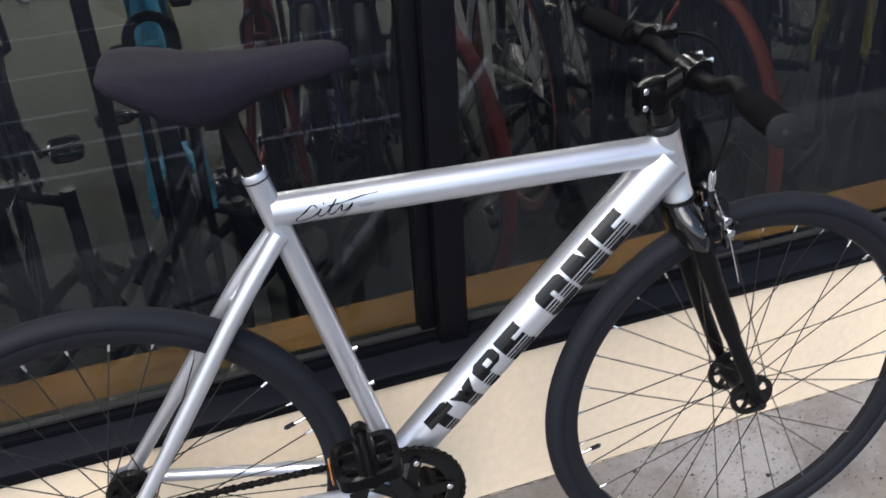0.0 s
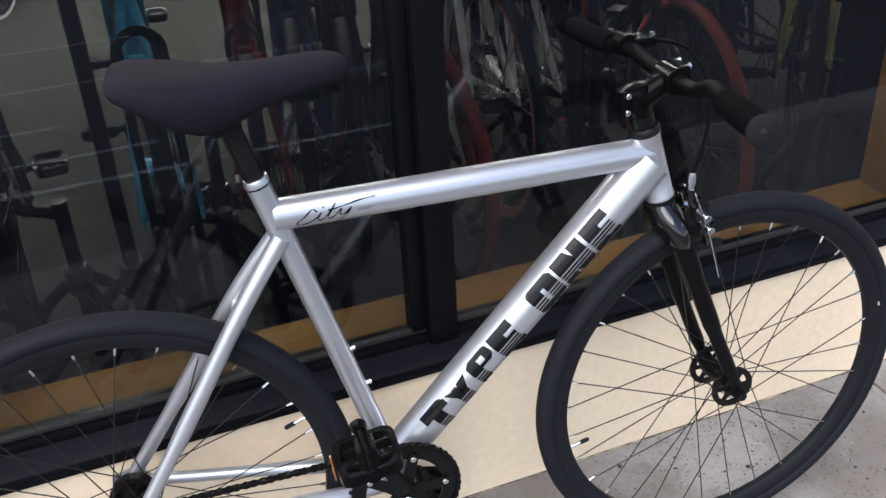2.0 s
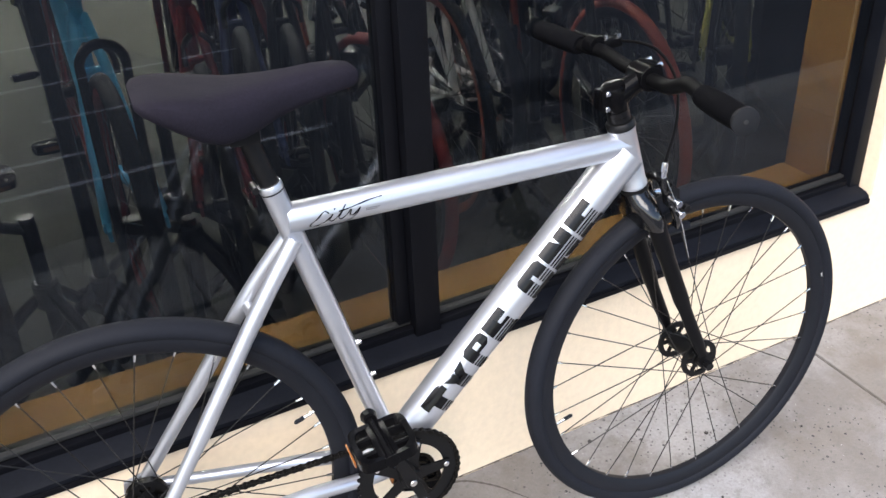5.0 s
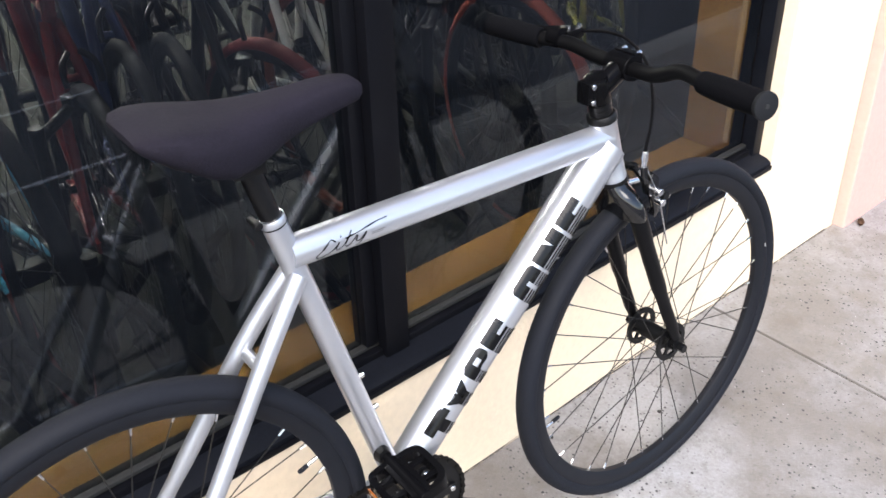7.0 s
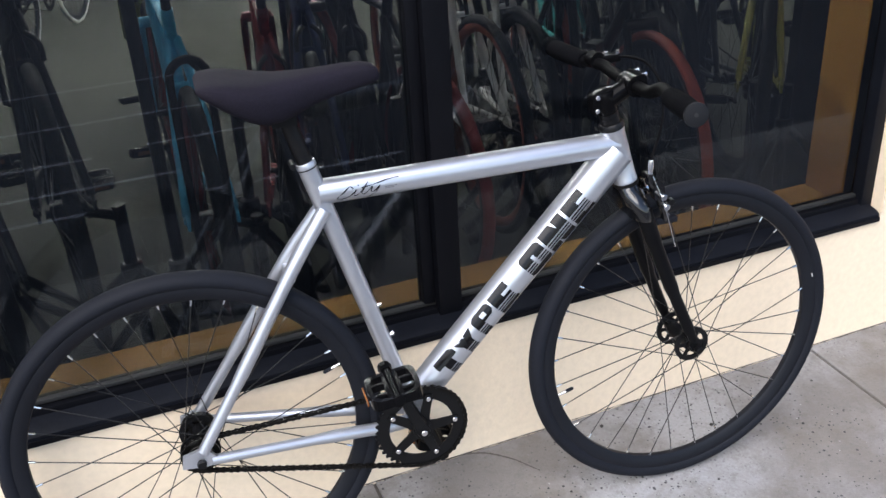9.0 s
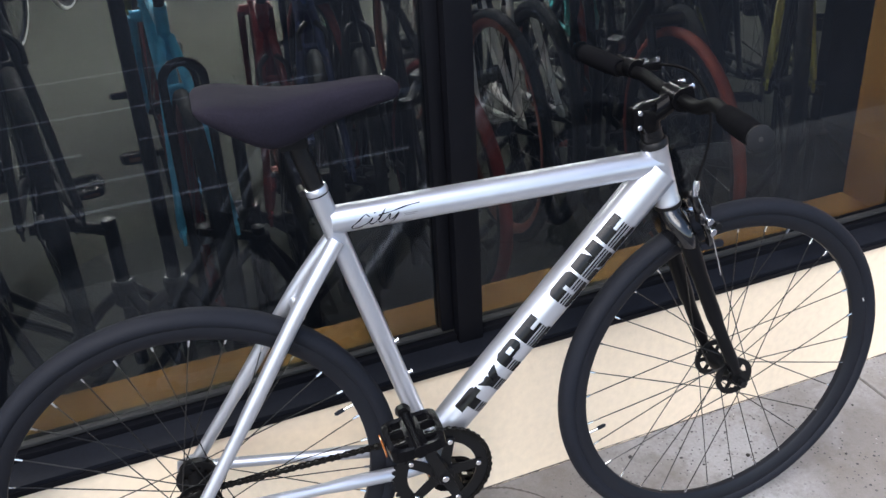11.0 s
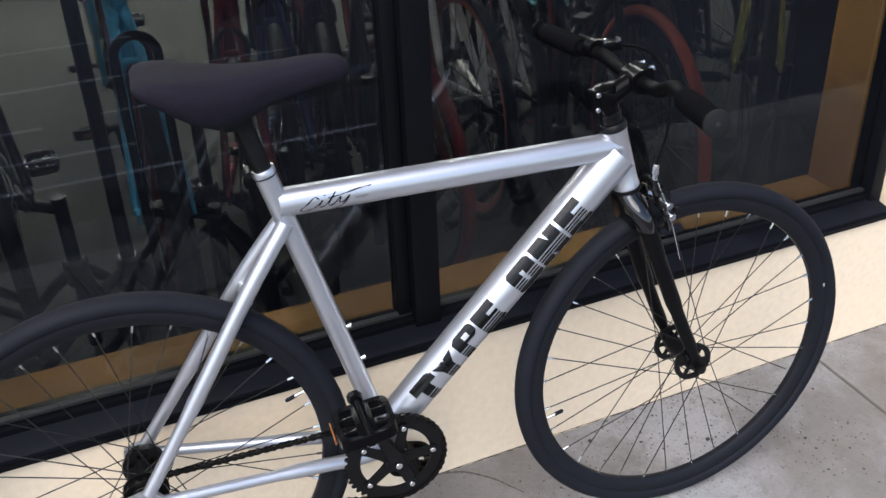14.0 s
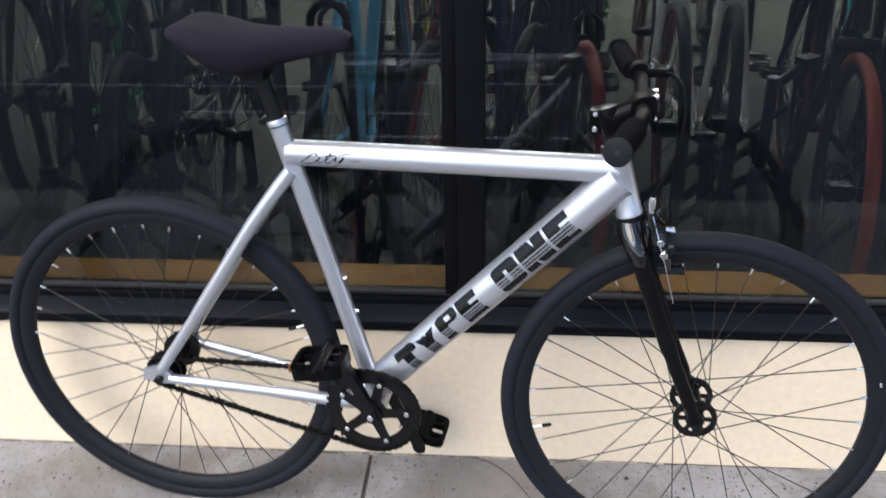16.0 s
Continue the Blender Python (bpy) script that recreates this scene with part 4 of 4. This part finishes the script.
# ---- bicycles for sale inside ----
def display_stand(x, y, turn, top=0.98):
    """A black tripod stand with an upright pole and a short holding arm."""
    st = thing("display_stand", "black tripod bicycle stand on the shop floor", "stand", pose(x, y, 0, 0, 0, turn), group="tripod stands in the shop")
    part("pole", tube(B(), [(0, 0, 0.12), (0, 0, top)], 0.016, 16), BLACK_METAL, st)
    part("collar", tube(B(), [(0, 0, 0.285), (0, 0, 0.29), (0, 0, 0.345), (0, 0, 0.35)], [0.022, 0.028, 0.028, 0.022], 16), BLACK_METAL, st)
    for k in range(3):
        a = k * math.tau / 3
        leg = part("leg", tube(B(), [(0.018 * math.cos(a), 0.018 * math.sin(a), 0.315), (0.06 * math.cos(a), 0.06 * math.sin(a), 0.285), (0.33 * math.cos(a), 0.33 * math.sin(a), 0.016)], 0.0135, 12), BLACK_METAL, st)
        part("rubber_foot", tube(B(), [(0.312 * math.cos(a), 0.312 * math.sin(a), 0.036), (0.345 * math.cos(a), 0.345 * math.sin(a), 0.0175)], 0.0165, 12), BLACK_RUBBER, leg)
    arm = part("arm", tube(B(), [(0, 0, top - 0.03), (0.10, 0, top + 0.01)], 0.013, 12), BLACK_METAL, st)
    part("clamp", box(B(), 0.09, 0.15, -0.02, 0.02, top - 0.01, top + 0.035, 0.006), BLACK_METAL, arm)
    return st


def shop_paint(name, rgb, rough=0.3):
    return material(name, rgb, rough, 0.1, 0.06, 500, 6, coat=0.25)


SHOP_SPOKE = material("dull_steel_spoke", (0.13, 0.13, 0.13), 0.35, 1.0, 0.1, 300, 20)


def shop_bicycle(label, paint, tyre, x, y, yaw, rim=None, crank=60, fat=0.019, slim=1.0, front=False, amber=False, up=0.0):
    """A town bicycle on display; (x, y) is the hub next to the window, its front points along yaw degrees; up is how high a stand holds it."""
    lift = 2 * (fat - 0.0155) + up
    if up:
        display_stand(x + 0.115, y, 180, R_WHEEL + lift - 0.012)
    m = Matrix.Translation((x, y, 0)) @ pose(0, 0, 0, 0, 0, yaw) @ Matrix.Translation((-0.98 if front else 0.0, 0, lift))
    bike = thing("bicycle", label, "bicycle", m, group="bicycles on display in the shop")
    t, on_seat, hx, head = straight_frame(bike, paint, dt_r=0.02 * slim, tt_r=0.016 * slim)
    wheel(bike, 0.0, R_WHEEL, tyre, rim or SHOP_RIM, SHOP_RIM, detail=False, spokes=28, flange=0.022, half=0.032, spoke_mat=SHOP_SPOKE, fat=fat)
    wheel(bike, 0.98, R_WHEEL, tyre, rim or SHOP_RIM, SHOP_RIM, detail=False, spokes=28, flange=0.02, half=0.034, spoke_mat=SHOP_SPOKE, fat=fat)
    part("fork_crown", rod(B(), -0.05, 0.05, 0.018, 0.858, 0.672, 16), paint, bike)
    for s in (-1, 1):
        part("fork_blade", tube(B(), smooth_path([(0.860, s * 0.045, 0.672), (0.90, s * 0.048, 0.56), (0.98, s * 0.052, R_WHEEL)], 5), [0.0125] * 6 + [0.010] * 5, 12), paint, bike)
    sb = B()
    tube(sb, [(0.812, 0, 0.809), (0.79, 0, 0.89)], 0.016, 14)
    tube(sb, [(0.795, 0, 0.875), (0.856, 0, 0.892)], 0.014, 14)
    rod(sb, -0.02, 0.02, 0.018, 0.856, 0.892, 16)
    part("stem", sb, BLACK_METAL, bike)
    bars(bike, (0.856, 0.892), ((0.80, 0.905), (0.80, 0.905)), SHOP_RIM, SHOP_RUBBER)
    crankset(bike, (0.405, 0.288), crank, detail=False, amber=amber)
    part("seatpost", tube(B(), [on_seat(0.80), on_seat(0.93)], 0.0137, 14), BLACK_METAL, bike)
    part("saddle", saddle_shape(), SHOP_RUBBER, bike)
    bk = B()
    for s in (-1, 1):
        tube(bk, smooth_path([(0.09, s * 0.012, 0.735), (0.065, s * 0.034, 0.715), (0.048, s * 0.036, 0.675)], 4), 0.007, 8)
    part("rear_brake", bk, BLACK_METAL, bike)
    cb = B()
    tube(cb, [(0.0, -0.045, R_WHEEL + 0.033), (0.405, -0.045, 0.378)], 0.004, 6)
    tube(cb, [(0.0, -0.045, R_WHEEL - 0.033), (0.405, -0.045, 0.198)], 0.004, 6)
    part("chain", cb, CHAIN_BLACK, bike)
    return bike


P_CYAN = shop_paint("cyan_paint", (0.10, 0.56, 0.88))
P_RED = shop_paint("red_paint", (0.24, 0.014, 0.014))
P_WHITE = shop_paint("white_paint", (0.84, 0.84, 0.82))
P_BLACK = material("black_paint", (0.010, 0.011, 0.014), 0.35, 0, 0.1, 500, 6, spec=0.3)
P_GREEN = shop_paint("green_paint", (0.035, 0.20, 0.085))
P_LIME = shop_paint("yellow_green_paint", (0.26, 0.25, 0.035))
P_NAVY = shop_paint("navy_paint", (0.03, 0.05, 0.15))
P_ORANGE = material("orange_tyre_rubber", (0.28, 0.036, 0.012), 0.7, 0, 0.1, 300, 8)
RIM_RUST = material("rust_orange_rim", (0.24, 0.045, 0.014), 0.5, 0, 0.2, 300, 8)
P_TEAL = shop_paint("teal_paint", (0.04, 0.30, 0.30))
T_RED = material("red_tyre_rubber", (0.22, 0.014, 0.013), 0.7, 0, 0.1, 300, 8)

shop_bicycle("cyan bicycle with red rims standing in a hoop rack", P_CYAN, SHOP_RUBBER, 0.472, 0.72, 88.5, rim=T_RED, crank=-60, fat=0.019, amber=True, up=0.04)


def wheel_hoop(x, y, half, top):
    """A round inverted-U bar that a wheel stands in, its feet on flat plates."""
    ob = thing("wheel_rack", "black steel hoop rack round a bicycle wheel", "bicycle rack", pose(x, y, 0))
    arc = [(-half * math.cos(a * math.pi / 8), 0, top - half + half * math.sin(a * math.pi / 8)) for a in range(9)]
    path = [(-half, 0, 0.006), (-half, 0, 0.40), (-half, 0, top - half - 0.04)] + arc + [(half, 0, top - half - 0.04), (half, 0, 0.40), (half, 0, 0.006)]
    part("hoop", tube(B(), smooth_path(path, 3), 0.0105, 12), SHOP_RUBBER, ob)
    for s in (-1, 1):
        part("foot_plate", box(B(), s * half - 0.03, s * half + 0.03, -0.05, 0.05, 0.0, 0.006, 0.002), SHOP_RUBBER, ob)


wheel_hoop(0.474, 0.70, 0.046, 0.812)
# the row by the window
shop_bicycle("black bicycle with amber pedal reflectors on the shop floor", P_BLACK, SHOP_RUBBER, 0.135, 0.64, 95, crank=-38, fat=0.0175, amber=True, up=0.18)
shop_bicycle("black bicycle with black tyres close to the window", P_BLACK, SHOP_RUBBER, -0.06, 0.66, 99, crank=80, fat=0.0185)
shop_bicycle("green bicycle on the shop floor", P_GREEN, SHOP_RUBBER, -0.17, 0.78, 104, rim=P_GREEN, crank=0, fat=0.021, up=0.13)
shop_bicycle("black bicycle on the shop floor", P_BLACK, SHOP_RUBBER, -0.46, 0.92, 104, crank=120, fat=0.021, up=0.13)
shop_bicycle("dark red bicycle with black tyres on the shop floor", P_RED, SHOP_RUBBER, 0.70, 0.80, 81, crank=100, fat=0.0165, amber=True)
shop_bicycle("navy bicycle with black tyres on the shop floor", P_NAVY, SHOP_RUBBER, 0.83, 0.90, 79, crank=10, fat=0.0165, up=0.04)
shop_bicycle("black bicycle with upright black wheels on the shop floor", P_BLACK, SHOP_RUBBER, 0.975, 0.98, 77, crank=75, fat=0.0165)
shop_bicycle("black bicycle with red tyres on the shop floor", P_BLACK, T_RED, 1.13, 0.80, 94, crank=40, fat=0.0165)
shop_bicycle("white bicycle with thin tubes and orange rims", P_WHITE, SHOP_RUBBER, 1.375, 0.96, 87, rim=RIM_RUST, crank=140, fat=0.016, slim=0.6, up=0.06)
shop_bicycle("white bicycle with slim black tyres on the shop floor", P_WHITE, SHOP_RUBBER, 1.535, 1.02, 82, crank=20, fat=0.016, slim=0.6, up=0.05)
shop_bicycle("black bicycle with orange tyres on the shop floor", P_BLACK, P_ORANGE, 1.756, 0.62, -98, crank=80, fat=0.0155, front=True, up=0.03)
shop_bicycle("black bicycle with slim black tyres beside an orange one", P_BLACK, SHOP_RUBBER, 1.93, 0.86, 70, crank=35, fat=0.019)
shop_bicycle("yellow-green bicycle on the shop floor", P_LIME, SHOP_RUBBER, 2.16, 0.66, 52, crank=30, slim=0.9, up=0.13)
# behind it
shop_bicycle("black bicycle with white tyres at the back of the shop", P_BLACK, P_WHITE, -0.02, 4.25, 70, crank=20, fat=0.016)
shop_bicycle("dark green bicycle in the second row", P_GREEN, SHOP_RUBBER, 1.80, 2.20, 86, crank=55)
shop_bicycle("teal bicycle in the second row", P_TEAL, SHOP_RUBBER, 2.20, 1.9, 78, crank=60)
shop_bicycle("black bicycle with black wheels behind the front row", P_BLACK, SHOP_RUBBER, 2.16, 1.15, 72, crank=35, fat=0.019)
shop_bicycle("black bicycle beside the dark panel", P_BLACK, SHOP_RUBBER, 2.42, 1.1, 75, crank=100, fat=0.019)
shop_bicycle("green bicycle in the second row", P_GREEN, SHOP_RUBBER, 1.25, 2.4, 84, crank=10)
shop_bicycle("yellow-green bicycle in the second row", P_LIME, SHOP_RUBBER, 0.52, 2.05, 90, crank=10, slim=0.8)
shop_bicycle("yellow-green bicycle standing behind the others", P_LIME, SHOP_RUBBER, 2.42, 1.5, 70, crank=10, slim=0.9)


for x, y, turn, top in ((0.362, 0.60, 65, 1.25), (0.60, 0.89, 20, 0.60), (1.60, 0.80, 35, 0.60), (-0.12, 0.74, 40, 0.60), (-0.36, 0.74, 10, 0.60), (1.02, 0.78, 50, 0.60), (1.84, 1.35, 15, 1.25)):
    display_stand(x, y, turn, top)

structure("display_panel", box(B(), 2.33, 3.6, 0.70, 0.74, 0.0, 2.0, 0.004), P_BLACK, "tall black display panel inside the shop")


# small things on the pavement
def dry_leaf(x, y, turn, size):
    """A small curled dry leaf lying on the slabs."""
    b = B()
    top = []
    for i in range(9):
        u = -1 + i / 4
        w = 0.45 * (1 - u * u) ** 0.7 + 0.015
        top.append([b.verts.new((size * u, size * w * v, 0.0012 + size * (0.22 * v * v + 0.10 * u * u))) for v in (-1, -0.5, 0, 0.5, 1)])
    for p, q in zip(top, top[1:]):
        for k in range(4):
            b.faces.new((p[k], p[k + 1], q[k + 1], q[k]))
    bmesh.ops.solidify(b, geom=b.faces[:], thickness=0.0006)
    ob = tagged(part("dry_leaf", b, LEAF, None), "small curled brown dry leaf on the pavement", "leaf")
    ob.matrix_basis = FALL @ pose(x, y, 0, 0, 0, turn)


dry_leaf(2.50, -0.055, 25, 0.022)


def pebble(x, y, size, seed):
    b = B()
    bmesh.ops.create_icosphere(b, subdivisions=2, radius=size)
    rnd = random.Random(seed)
    for v in b.verts:
        v.co *= 1 + rnd.uniform(-0.18, 0.18)
        v.co.z *= 0.6
    ob = tagged(part("pebble", b, GRIT, None), "small dark bit of grit on the pavement", "pebble", "bits of grit on the pavement")
    ob.matrix_basis = FALL @ pose(x, y, -min(v.co.z for v in ob.data.vertices))


for k, (x, y, size) in enumerate(((1.425, -0.155, 0.0045), (1.19, -0.051, 0.0045), (1.02, -0.21, 0.003), (1.62, -0.24, 0.003), (1.75, -0.12, 0.0028), (1.33, -0.31, 0.0028))):
    pebble(x, y, size, k)

# a hairline crack running out from the wall
cr = B()
line = smooth_path([(0.866, -0.004, 0), (0.895, -0.014, 0), (0.915, -0.027, 0), (0.940, -0.050, 0), (0.958, -0.071, 0), (0.975, -0.098, 0), (0.990, -0.120, 0)], 4)
for k, p in enumerate(line):
    w = 0.0021 * (1 - 0.6 * k / len(line)) * (1 + 0.35 * math.sin(2.7 * k))
    row = (cr.verts.new((p.x - w, p.y - w, 0.0005)), cr.verts.new((p.x + w, p.y + w, 0.0005)))
    if k:
        cr.faces.new((last[0], row[0], row[1], last[1]))
    last = row
part("crack", cr, JOINT, pav, "hairline crack")

# an uneven line of dirt where the wall meets the slabs
rnd = random.Random(12)
dl = B()
last, grime = None, 0.0
for k in range(760):
    x = -1.4 + 0.005 * k
    grime = 0.80 * grime + 0.20 * rnd.uniform(-0.004, 0.0095)
    w = max(0.0006, grime + rnd.uniform(-0.0006, 0.0006) + 0.0012 * math.sin(3.1 * x + 0.6))
    row = (dl.verts.new((x, -w, 0.0006)), dl.verts.new((x, -0.0001, 0.0014)))
    if last:
        dl.faces.new((last[0], row[0], row[1], last[1]))
    last = row
part("dirt_line", dl, JOINT, pav, "thin dark dirt line along the wall")
